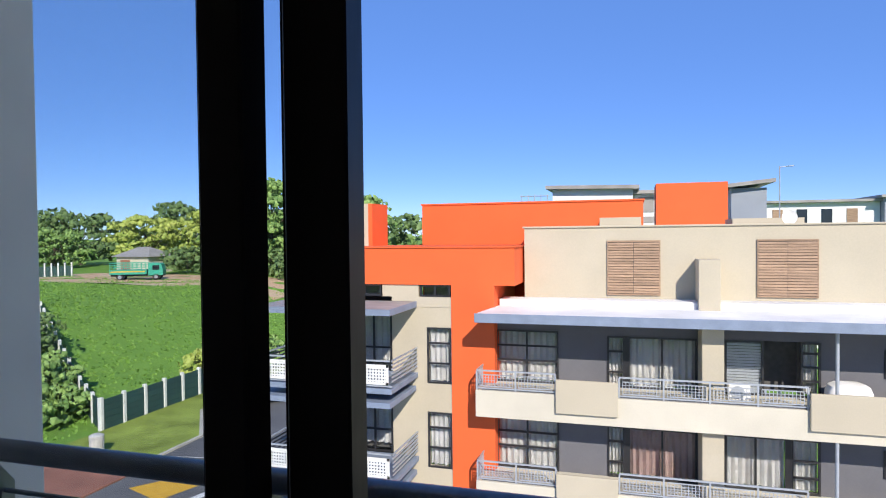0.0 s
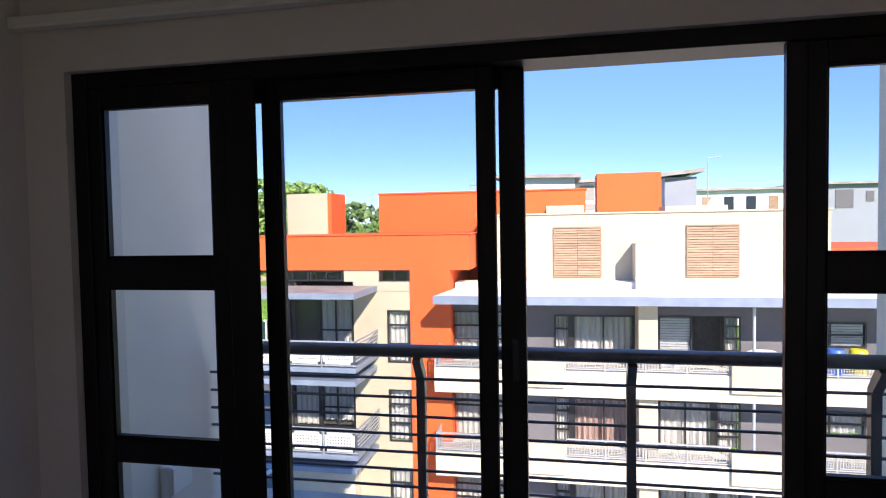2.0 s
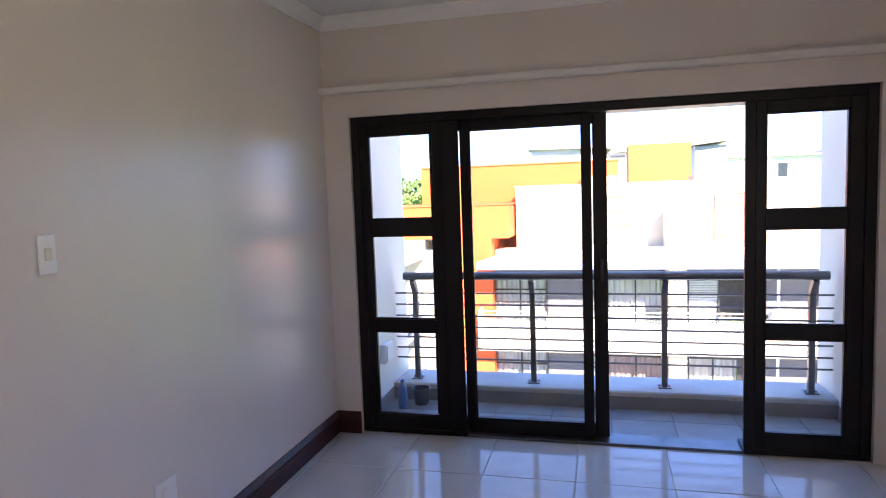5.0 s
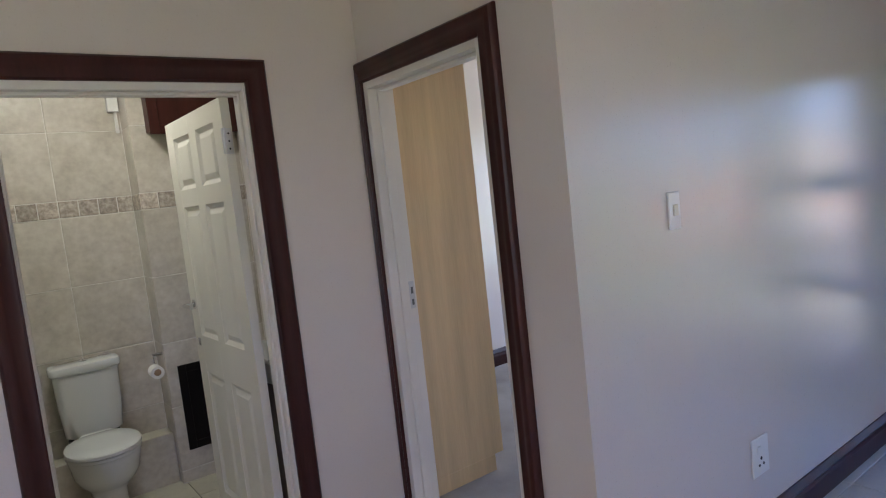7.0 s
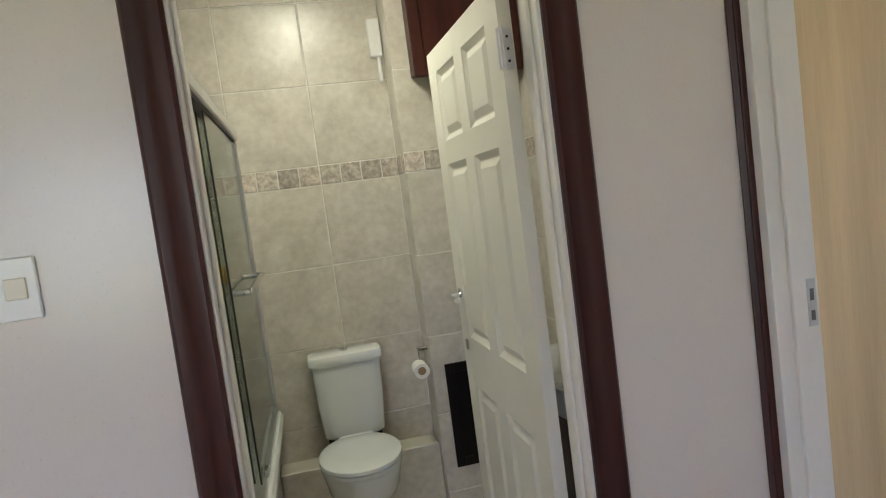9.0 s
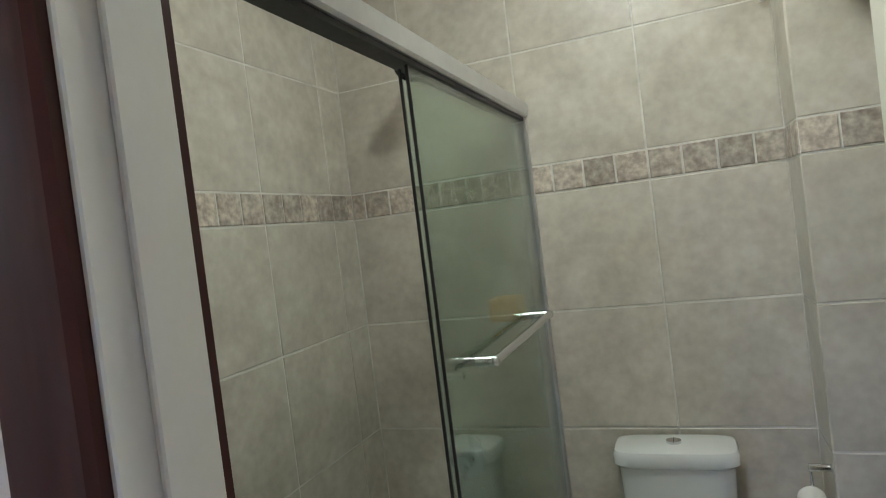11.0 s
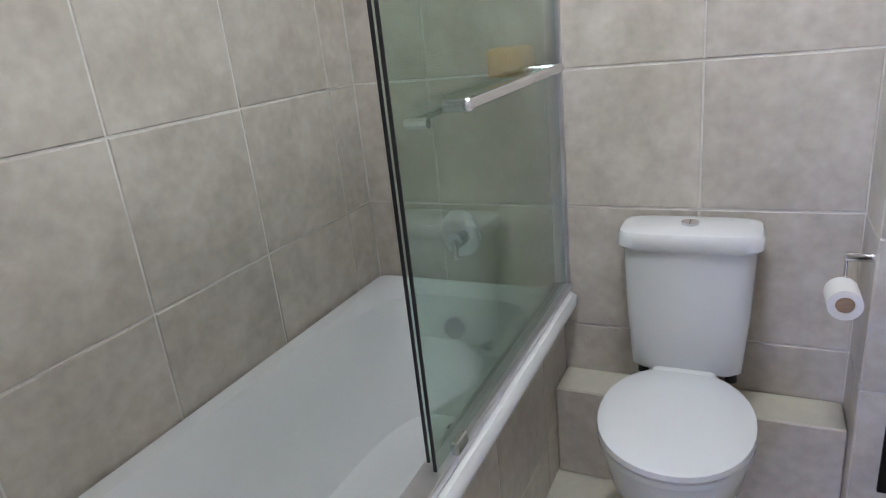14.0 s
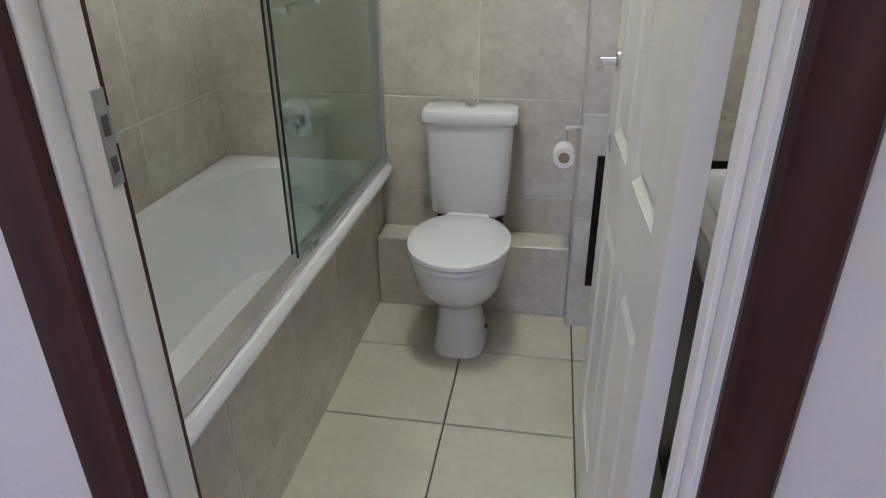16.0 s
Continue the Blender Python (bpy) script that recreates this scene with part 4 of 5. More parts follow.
# six-panel door, open into the bathroom
def panel_door(label, m, width=0.765, height=2.0):
    """A moulded six-panel door, hinged at the local origin and reaching along +x; thickness along y."""
    ob = thing("panel_door", label, "door")
    st, mid, t = 0.105, 0.09, 0.036
    pw = (width - 2 * st - mid) / 2
    cols = [(st, st + pw), (st + pw + mid, width - st)]
    rows = [(0.19, 0.80), (0.98, 1.60), (1.68, 1.92)]
    bm = B((0, 0, 0.008, st, t, height), (width - st, 0, 0.008, width, t, height), (cols[0][1], 0.0005, 0.008, cols[1][0], t - 0.0005, height))
    zs = [0.008] + [v for r in rows for v in r] + [height]
    for a, b in zip(zs[::2], zs[1::2]):
        for c0, c1 in cols:
            box(bm, c0, 0.0003, a, c1, t - 0.0003, b)
    slab = part("leaf", bm, M_DOORPAINT, ob)
    for c0, c1 in cols:
        for r0, r1 in rows:
            bm = B((c0, t / 2 - 0.006, r0, c1, t / 2 + 0.006, r1))
            for s in (-1, 1):
                y_lo, y_hi = t / 2 + s * 0.006, t / 2 + s * (t / 2 - 0.002)
                loft(bm, [[(c0 + i, y, r0 + i), (c1 - i, y, r0 + i), (c1 - i, y, r1 - i), (c0 + i, y, r1 - i)] for i, y in ((0.022, y_lo), (0.045, y_hi))])
                yo = t / 2 + s * (t / 2 - 0.0005)
                loft(bm, [[(c0 - 0.002, yo, r0 - 0.002), (c1 + 0.002, yo, r0 - 0.002), (c1 + 0.002, yo, r1 + 0.002), (c0 - 0.002, yo, r1 + 0.002)],
                          [(c0 + 0.018, y_lo, r0 + 0.018), (c1 - 0.018, y_lo, r0 + 0.018), (c1 - 0.018, y_lo, r1 - 0.018), (c0 + 0.018, y_lo, r1 - 0.018)]], cap0=False, cap1=False)
            part("panel", bm, M_DOORPAINT, slab)
    for s, y in ((-1, 0.0), (1, t)):
        h = part("handle_plate", B((width - 0.085, y + s * 0.0, 1.115, width - 0.045, y + s * 0.006, 1.145), (width - 0.078, y, 1.04 - 0.115, width - 0.052, y + s * 0.005, 1.04 - 0.075), bev=0.002), M_CHROME, ob, "chrome lock plate")
        bm = rod(bmesh.new(), (width - 0.06, y, 1.13), (width - 0.06, y + s * 0.05, 1.13), 0.009)
        rod(bm, (width - 0.055, y + s * 0.048, 1.13), (width - 0.17, y + s * 0.048, 1.128), 0.009)
        rod(bm, (width - 0.06, y, 1.13), (width - 0.06, y + s * 0.006, 1.13), 0.024, seg=20)
        part("handle", bm, M_CHROME, ob, "chrome lever handle", smooth=True)
    for z in (0.25, 1.78):
        hg = part("hinge", B((-0.003, 0.004, z, 0.0, 0.036, z + 0.1), (-0.03, 0.0365, z, 0.0, 0.039, z + 0.1)), M_ALU, ob, "steel butt hinge")
        part("knuckle", rod(bmesh.new(), (-0.004, 0.04, z), (-0.004, 0.04, z + 0.1), 0.006), M_ALU, hg)
        for k in (0.02, 0.05, 0.08):
            part("screw", rod(bmesh.new(), (-0.003, 0.018, z + k), (-0.0038, 0.018, z + k), 0.004, seg=8), M_BLACK, hg)
    ob.matrix_basis = m
    return ob


panel_door("cream white six-panel door standing open into the bathroom", pose(-1.262, DY1 - 0.06, 0.0, 0, 0, 181.3) @ pose(0, -0.036, 0))

# ---- floor tiles of living room and balcony ----
fl = bpy.data.objects["floor"]
tile_field(fl, M_FLOORTILE, lines(0.03, 0.5, LW, 3.75), lines(2.17, 0.5, -4.2, 2.685), lambda u, v: pose(u, v, -0.008), 0.008, 0.004, jitter=0.0002)
tile_field(fl, M_FLOORTILE, lines(0.03, 0.5, -1.13, LW), lines(2.17, 0.5, -4.2, -0.001), lambda u, v: pose(u, v, -0.008), 0.008, 0.004, jitter=0.0002)
bf = bpy.data.objects["balcony_floor"]
tile_field(bf, M_BALTILE, lines(0.53, 0.4, 0.108, 3.18), lines(3.2, 0.4, 2.81, 3.42), lambda u, v: pose(u, v, -0.022), 0.006, 0.004)

# ---- ground ----
GZ = -9.7


def hill(x, y):
    t = min(1.0, max(0.0, (-28.5 - x) / 29.0))
    h = 5.3 * t * t * (3 - 2 * t)
    return GZ + h * (0.92 + 0.08 * noise.noise((x * 0.04, y * 0.04, 0))) + (0.12 * noise.noise((x * 0.3, y * 0.3, 3)) if x < -29 else 0)


def sheet(xs, ys, fz):
    bm = bmesh.new()
    vs = [[bm.verts.new((x, y, fz(x, y))) for y in ys] for x in xs]
    for i in range(len(xs) - 1):
        for j in range(len(ys) - 1):
            bm.faces.new((vs[i][j], vs[i + 1][j], vs[i + 1][j + 1], vs[i][j + 1]))
    return bm


xs = [-3000, -1200, -500, -250, -150] + [-120 + 2 * i for i in range(62)] + [10, 40, 100, 300, 1000, 3000]
ys = [-3000, -600, -150, -40] + [-10 + 2.5 * i for i in range(60)] + [160, 220, 400, 900, 2000, 3500]
structure("ground", sheet(xs, ys, hill), M_GRASS, "green mown grass bank rising behind the fence", smooth=True)
structure("pavement_verge", loft(bmesh.new(), [[(-27.4, 10, z), (-21.3, 10, z), (-21.3, 32, z), (-24.7, 36.5, z), (-24.7, 120, z), (-27.4, 120, z)] for z in (GZ - 0.1, GZ + 0.1)]), M_VERGE, "dry yellow-green grass verge")
structure("pavement_kerb", loft(bmesh.new(), [[(-21.3, 27.5, z), (-21.1, 27.5, z), (-21.1, 32.1, z), (-24.5, 36.6, z), (-24.5, 120, z), (-24.7, 120, z), (-24.7, 36.5, z), (-21.3, 32, z)] for z in (GZ - 0.1, GZ + 0.13)]), M_KERB, "worn concrete kerb")
structure("road", B((-24.7, -20, GZ - 0.1, -10.2, 120, GZ + 0.03)), M_ROAD, "grey asphalt road")
structure("pavement_entrance", B((-27.0, 12, GZ + 0.02, -20.7, 27.5, GZ + 0.12), bev=0.02), M_PAVER, "red brick paved entrance")
structure("pavement", B((-10.2, -20, GZ, 40, 21.5, GZ + 0.06)), M_CONC, "pale paved yard between the buildings")
mk = GZ + 0.034
structure("road_marking_island", loft(bmesh.new(), [[(-19.6, 25.0, z), (-17.4, 24.2, z), (-15.9, 28.5, z), (-16.6, 29.0, z)] for z in (mk, mk + 0.004)]), M_PAINTY, "yellow painted traffic island")
for i in range(6):
    x0 = -16.6 + i * 0.75
    structure("road_marking", loft(bmesh.new(), [[(x0, 23.6, z), (x0 + 0.4, 23.6, z), (x0 + 1.5, 27.2, z), (x0 + 1.1, 27.2, z)] for z in (mk, mk + 0.004)]), M_PAINTW, "white painted crossing stripe")
structure("road_marking_line", loft(bmesh.new(), [[(-20.4, 29.0, z), (-20.25, 29.0, z), (-15.3, 29.6, z), (-15.3, 29.8, z)] for z in (mk, mk + 0.004)]), M_PAINTW, "white painted line across the road")
structure("road_marking_edge", B((-24.2, 37, mk, -24.05, 110, mk + 0.004)), M_PAINTY, "yellow painted edge line")
structure("ground_sand", sheet([-96 + 4 * i for i in range(14)], [74, 77, 80, 83, 86, 89, 92], lambda x, y: hill(x, y) + 0.06 + 0.1 * math.sin(x * 0.3) * math.sin(y)), M_SAND, "bare reddish sand track", smooth=True)

# tufts on the bank
rng = np.random.default_rng(5)
n = 26000
px, py = rng.uniform(-100, -28.5, n), rng.uniform(20, 84, n)
V, Fc = [], []
for i in range(n):
    x, y = float(px[i]), float(py[i])
    z = hill(x, y)
    s = 0.07 + 0.12 * float(rng.random())
    a = float(rng.random()) * 6.283
    dx, dy = math.cos(a) * s, math.sin(a) * s
    k = len(V)
    V += [(x - dx, y - dy, z - 0.05), (x + dx, y + dy, z - 0.05), (x + dx * 0.6 - dy, y + dy * 0.6 + dx, z + s * 0.9), (x - dx * 0.4 + dy * 0.4, y - dy * 0.4 - dx * 0.4, z + s * 1.1)]
    Fc += [(k, k + 1, k + 2), (k, k + 1, k + 3)]
me = bpy.data.meshes.new("grass_tufts")
me.from_pydata(V, [], Fc)
me.materials.append(M_TUFT)
tagged(new("grass_tufts", me), "short green grass tufts covering the bank", "grass", kind="stuff")


# ---- fence ----
def fence(label, p0, p1, gap, follow, post_h=2.0, group="boundary fences"):
    """Precast fence: square posts with slatted panels between."""
    p0, p1 = Vector(p0), Vector(p1)
    d = p1 - p0
    count = max(1, round(d.length / gap))
    u = d.normalized()
    ang = math.degrees(math.atan2(u.y, u.x))
    zf = (lambda p: hill(p.x, p.y)) if follow else (lambda p: GZ + 0.1)
    ob = thing("fence", label, "fence", (p0.x, p0.y, zf(p0)), group)
    inv = ob.matrix_basis.inverted()
    pm = finish("post", B((-0.11, -0.11, 0, 0.11, 0.11, post_h), bev=0.02), M_FENCEPOST)
    step = d.length / count
    sm = finish("slat", B((0.11, -0.03, 0, step - 0.11, 0.03, 0.36), bev=0.012), M_FENCEPANEL)
    for i in range(count + 1):
        p = p0 + u * (step * i)
        o = new("post", pm)
        o.parent, o.matrix_basis = ob, inv @ pose(p.x, p.y, zf(p) - 0.1, 0, 0, ang)
        if i < count:
            q = p + u * step
            z = (zf(p) + zf(q)) / 2
            for k in range(5):
                o = new("slat", sm)
                o.parent, o.matrix_basis = ob, inv @ pose(p.x, p.y, z - 0.1 + 0.37 * k, 0, 0, ang)
    return ob


fence("dark green precast panel fence with white concrete posts along the verge", (-27.5, 31.4), (-27.5, 78), 1.75, False)
fence("dark green precast panel fence with white concrete posts up the bank", (-27.8, 31.6), (-62, 55), 2.1, True)
fence("pale palisade-like precast fence on top of the bank", (-101, 76), (-86, 84), 1.0, True, 2.4)


# ---- trees and shrubs ----
def tree(name, label, x, y, z, h, r, material, seed, clumps=1500, size=0.55, trunk=0.28, low=0.2):
    """A tapered trunk with limbs that end in boughs, each carrying many leaf clumps."""
    g = np.random.default_rng(seed)
    ob = thing(name, label, "shrub" if name == "shrub" else "tree", (x, y, z))
    bm = bmesh.new()
    top = z + h * 0.55
    rod(bm, (x, y, z - 0.3), (x, y, top), trunk, trunk * 0.45, 8)
    boughs = []
    for i in range(26):
        a = i * 2.4 + float(g.uniform(-0.4, 0.4))
        f = (i + 0.5) / 26
        hz = z + h * (low + (0.95 - low) * f)
        reach = r * math.sqrt(max(0.05, 1 - ((f - 0.35) / 0.72) ** 2)) * float(g.uniform(0.55, 0.95))
        c = Vector((x + math.cos(a) * reach, y + math.sin(a) * reach, hz))
        boughs.append((c, r * float(g.uniform(0.28, 0.48))))
        rod(bm, (x, y, z + (hz - z) * 0.55), c, trunk * 0.3, trunk * 0.08, 6)
    part("trunk", bm, M_BARK, ob)
    V, F = [], []
    for k in range(clumps):
        c, br = boughs[int(g.integers(len(boughs)))]
        d = Vector(g.normal(size=3)).normalized()
        d.z = abs(d.z) * 0.8 - 0.12
        p = c + Vector((d.x, d.y, d.z * 0.55)) * br * float(g.uniform(0.6, 1.1))
        nrm = (d + Vector(g.normal(size=3)) * 0.5).normalized()
        t1 = nrm.orthogonal().normalized()
        t2 = nrm.cross(t1)
        s = size * float(g.uniform(0.5, 1.2))
        k0 = len(V)
        for j in range(5):
            a = j * 1.2566 + float(g.uniform(-0.3, 0.3))
            q = p + (t1 * math.cos(a) + t2 * math.sin(a)) * s * float(g.uniform(0.35, 0.7)) - nrm * s * 0.12
            V.append(tuple(q))
        V.append(tuple(p + nrm * s * 0.15))
        F += [(k0 + j, k0 + (j + 1) % 5, k0 + 5) for j in range(5)]
    me = bpy.data.meshes.new("crown")
    me.from_pydata(V, [], F)
    me.materials.append(material)
    cr = new("crown", me)
    cr.parent, cr.matrix_parent_inverse = ob, ob.matrix_basis.inverted()
    return ob


tree("tree", "large broad-leaved tree with a layered dark green crown", -60.5, 103, -4.6, 16.5, 10.5, M_LEAF, 1, 4200, 0.95, 0.5, 0.1)
tree("tree", "broad-leaved tree with a spreading green crown", -49, 112, -4.6, 14, 9, M_LEAF, 2, 2600, 0.95, 0.45, 0.12)
tree("tree", "yellow-green rounded tree in full leaf", -92, 108, -4.6, 10.5, 7, M_LEAFYEL, 3, 2200, 0.8, 0.35, 0.15)
tree("tree", "yellow-green rounded tree in full leaf", -80, 112, -4.6, 11, 7, M_LEAFYEL, 4, 2200, 0.8, 0.35, 0.15)
tree("tree", "tall dark green tree behind the lighter ones", -100, 132, -4.6, 14, 10, M_LEAFDARK, 5, 2200, 1.1, 0.4, 0.15)
tree("tree", "dark green tree behind the shed", -76, 126, -4.6, 12, 8, M_LEAFDARK, 6, 1800, 1.0, 0.4, 0.15)
tree("tree", "dark green tree on the skyline", -122, 120, -4.6, 12, 11, M_LEAFDARK, 7, 2000, 1.1, 0.4, 0.12)
tree("tree", "dark green tree on the skyline", -146, 125, -4.6, 11, 12, M_LEAFDARK, 8, 2000, 1.2, 0.4, 0.1)
tree("tree", "green tree at the end of the car park", -112, 104, -4.6, 8, 6, M_LEAF, 9, 1500, 0.8, 0.3, 0.12)
tree("tree", "flat-topped green tree beyond the roofs", -15, 78, GZ, 13.2, 8, M_LEAF, 10, 2200, 0.9, 0.4, 0.4)
tree("tree", "flat-topped green tree beyond the roofs", -27, 92, GZ, 13.8, 8, M_LEAFDARK, 11, 1800, 0.9, 0.4, 0.3)
for i, (sx, sy, sh, sr, mt) in enumerate(((-73, 96, 4.5, 4.5, M_LEAFDARK), (-66, 97, 4, 4, M_LEAF), (-57, 94, 4, 5, M_LEAFDARK), (-50, 94, 3.5, 4.5, M_LEAFDARK), (-30, 45, 2.2, 2.2, M_LEAFYEL), (-29, 50, 2.4, 2.4, M_LEAF), (-32, 31.5, 2.0, 2.4, M_LEAF), (-36, 34, 2.6, 2.8, M_LEAF), (-43, 38.5, 3.0, 3.2, M_LEAFDARK))):
    tree("shrub", "dense green shrub beside the fence" if i > 3 else "dense dark shrub below the trees", sx, sy, hill(sx, sy), sh, sr, mt, 20 + i, 900, 0.45 if i > 3 else 0.7, 0.08, 0.15)
for i, (sx, sy) in enumerate(((-8.6, 18.4), (-9.6, 19.2))):
    tree("shrub", "clipped yellow-green shrub at the foot of the building", sx, sy, GZ, 1.6, 1.0, M_LEAFYEL, 40 + i, 500, 0.25, 0.05, 0.2)


# ---- vehicles, shed, bin ----
def wheel(ob, x, y, z, r, w):
    t = part("wheel", loft(bmesh.new(), [[(x + q, y + rr * math.cos(2 * math.pi * i / 20), z + rr * math.sin(2 * math.pi * i / 20)) for i in range(20)] for q, rr in ((-w / 2, r * 0.9), (-w / 2 + 0.03, r), (w / 2 - 0.03, r), (w / 2, r * 0.9))]), M_TYRE, ob, "black rubber tyre", smooth=True)
    part("rim", rod(bmesh.new(), (x - w / 2 - 0.01, y, z), (x + w / 2 + 0.01, y, z), r * 0.55, seg=16), M_ALU, t)


def truck(label, m, length):
    """A cage-sided truck along +y, cab at the far end."""
    ob = thing("truck", label, "truck", group="green cage trucks")
    L = length
    part("chassis", B((-0.5, 0, 0.6, 0.5, L, 0.85)), M_BLACK, ob)
    part("bed", B((-1.15, 0, 0.9, 1.15, L - 2.3, 1.6), bev=0.02), M_TRUCKGREEN, ob, "green drop-side bed")
    part("stripe", B((-1.165, 0.1, 1.25, -1.15, L - 2.5, 1.42), (1.15, 0.1, 1.25, 1.165, L - 2.5, 1.42)), M_PAINTY, ob, "yellow lettering band")
    for k in range(9):
        y = 0.05 + k * (L - 2.45) / 8
        for x in (-1.12, 1.06):
            part("cage_post", B((x, y, 1.6, x + 0.06, y + 0.07, 2.6)), M_TRUCKGREEN, ob)
    for z in (1.9, 2.25, 2.58):
        part("cage_rail", B((-1.13, 0.0, z, -1.07, L - 2.35, z + 0.08)), M_TRUCKGREEN, ob)
        part("cage_rail", B((1.07, 0.0, z, 1.13, L - 2.35, z + 0.08)), M_TRUCKGREEN, ob)
        part("cage_rail", B((-1.07, 0.0, z, 1.07, 0.06, z + 0.08)), M_TRUCKGREEN, ob)
    bm = bmesh.new()
    ring = lambda x: [(x, L - 2.1, 0.75), (x, L, 0.75), (x, L, 1.5), (x, L - 0.25, 2.4), (x, L - 0.5, 2.55), (x, L - 2.1, 2.6)]
    loft(bm, [ring(-1.1), ring(1.1)])
    cab = part("cab", bm, M_TRUCKGREEN, ob, "green cab")
    part("side_window", B((-1.11, L - 1.5, 1.55, -1.095, L - 0.5, 2.25), (1.095, L - 1.5, 1.55, 1.11, L - 0.5, 2.25)), M_CARGLASS, cab)
    for y in (1.4, L - 1.0):
        for x in (-0.95, 0.95):
            wheel(ob, x, y, 0.5, 0.5, 0.3)
    ob.matrix_basis = m
    return ob


truck("green cage-sided truck parked in profile on the sand track", pose(-61.0, 86, hill(-58, 86) + 0.02, 0, 0, -95), 9.0)
truck("green cage-sided truck parked end-on beside the shed", pose(-73.5, 79.5, hill(-70, 80) + 0.05, 0, 0, -62), 7.5)

car = thing("car", "silver-grey estate car parked on the road", "car")
CL = 4.5
bm = bmesh.new()
ring = lambda x, k: [(x, 0, 0.35), (x, 0.05, 0.9), (x * k, 0.35, 1.0), (x * k * 0.92, 0.75, 1.5), (x * k * 0.92, 2.7, 1.55), (x * k, 3.4, 1.05), (x, 4.3, 0.9), (x, CL, 0.6), (x, CL - 0.05, 0.3)]
loft(bm, [ring(-0.9, 0.97), ring(-0.6, 1), ring(0.6, 1), ring(0.9, 0.97)])
body = part("body", bm, M_CARPAINT, car, smooth=False)
gl = bmesh.new()
loft(gl, [[(s * 0.885, 0.75, 1.05), (s * 0.885, 3.1, 1.08), (s * 0.83, 2.65, 1.47), (s * 0.83, 0.85, 1.45)] for s in (-1, 1)])
part("side_window", gl, M_CARGLASS, body)
part("rear_window", loft(bmesh.new(), [[(-0.72, 0.33 + o, 1.06), (0.72, 0.33 + o, 1.06), (0.68, 0.66 + o, 1.43), (-0.68, 0.66 + o, 1.43)] for o in (-0.02, 0.03)]), M_CARGLASS, body)
part("tail_light", B((-0.88, -0.02, 0.8, -0.6, 0.06, 0.95)), M_RED, body, "red tail light")
part("tail_light", B((0.6, -0.02, 0.8, 0.88, 0.06, 0.95)), M_RED, body, "red tail light")
part("bumper", B((-0.85, -0.06, 0.35, 0.85, 0.06, 0.6), bev=0.03), M_BLACK, body)
part("roof_rail", B((-0.72, 0.9, 1.53, -0.68, 2.6, 1.6)), M_BLACK, body)
part("roof_rail", B((0.68, 0.9, 1.53, 0.72, 2.6, 1.6)), M_BLACK, body)
for y in (0.85, 3.5):
    for x in (-0.82, 0.82):
        wheel(car, x, y, 0.34, 0.34, 0.22)
car.matrix_basis = pose(-22.6, 36.6, GZ + 0.035, 0, 0, -14)

shed = thing("shed", "small shed with a grey hipped roof and pale walls", "shed", (-84, 97, -4.6))
part("wall", B((-87.5, 95, -5.0, -80.5, 101, -1.8)), M_CREAMWALL, shed)
part("roof", loft(bmesh.new(), [[(-88.2, 94.3, -1.8), (-79.8, 94.3, -1.8), (-79.8, 101.7, -1.8), (-88.2, 101.7, -1.8)], [(-85.2, 97.9, -0.1), (-82.8, 97.9, -0.1), (-82.8, 98.1, -0.1), (-85.2, 98.1, -0.1)]]), M_ROOFGREY, shed)
part("opening", B((-86.6, 94.97, -4.6, -84.5, 95.0, -2.4)), M_PAVER, shed, "brick-coloured doorway")
for i, (cx2, mt) in enumerate(((-118, M_WHITEWALL), (-113, M_RED), (-123, M_BLUEGREY))):
    c2 = thing("car", "parked car glimpsed far beyond the fence", "car", (cx2, 96, hill(cx2, 96)), "cars in the far car park")
    part("body", loft(bmesh.new(), [[(cx2 - a, 96 - b, hill(cx2, 96) + z), (cx2 + a, 96 - b, hill(cx2, 96) + z), (cx2 + a, 96 + b, hill(cx2, 96) + z), (cx2 - a, 96 + b, hill(cx2, 96) + z)] for a, b, z in ((2.0, 0.8, 0.35), (2.1, 0.85, 0.8), (1.9, 0.8, 0.95), (1.2, 0.68, 1.45))]), mt, c2)
bn = thing("litter_bin", "grey concrete litter bin on the verge", "bin", (-24.4, 28.0, GZ + 0.1))
part("body", loft(bmesh.new(), [oval(-24.4, 28.0, GZ + z, r, r, 16) for z, r in ((0.1, 0.3), (0.2, 0.34), (0.95, 0.36), (1.0, 0.33))]), M_CONC, bn)
part("lid", loft(bmesh.new(), [oval(-24.4, 28.0, GZ + z, r, r, 16) for z, r in ((1.0, 0.36), (1.1, 0.36), (1.18, 0.2))]), M_CONC, bn)

# ---- the apartment building opposite ----
apt = thing("apartment_building", "orange and tan rendered apartment building with balconies and curtained windows", "building", (2, 24, GZ))
AP = lambda name, bm, mat, label="", parent=None, smooth=False: part(name, bm, mat, parent or apt, label, smooth)


def curtain(x0, x1, y, z0, z1, mat, parent, waves=9, seed=0):
    """A hanging cloth with folds."""
    g = random.Random(seed)
    bm = bmesh.new()
    n = waves * 6
    top, bot = [], []
    ph = g.random() * 6
    for i in range(n + 1):
        t = i / n
        x = x0 + (x1 - x0) * t
        d = 0.045 * math.sin(t * waves * 6.283 + ph) + 0.02 * math.sin(t * 17 + ph)
        top.append(bm.verts.new((x, y + d, z1)))
        bot.append(bm.verts.new((x, y + d * 1.4, z0 + 0.01 * math.sin(t * 23))))
    for i in range(n):
        bm.faces.new((bot[i], bot[i + 1], top[i + 1], top[i]))
    bmesh.ops.solidify(bm, geom=bm.faces[:], thickness=0.01)
    return part("curtain", bm, mat, parent, "pale gathered curtain", smooth=True)


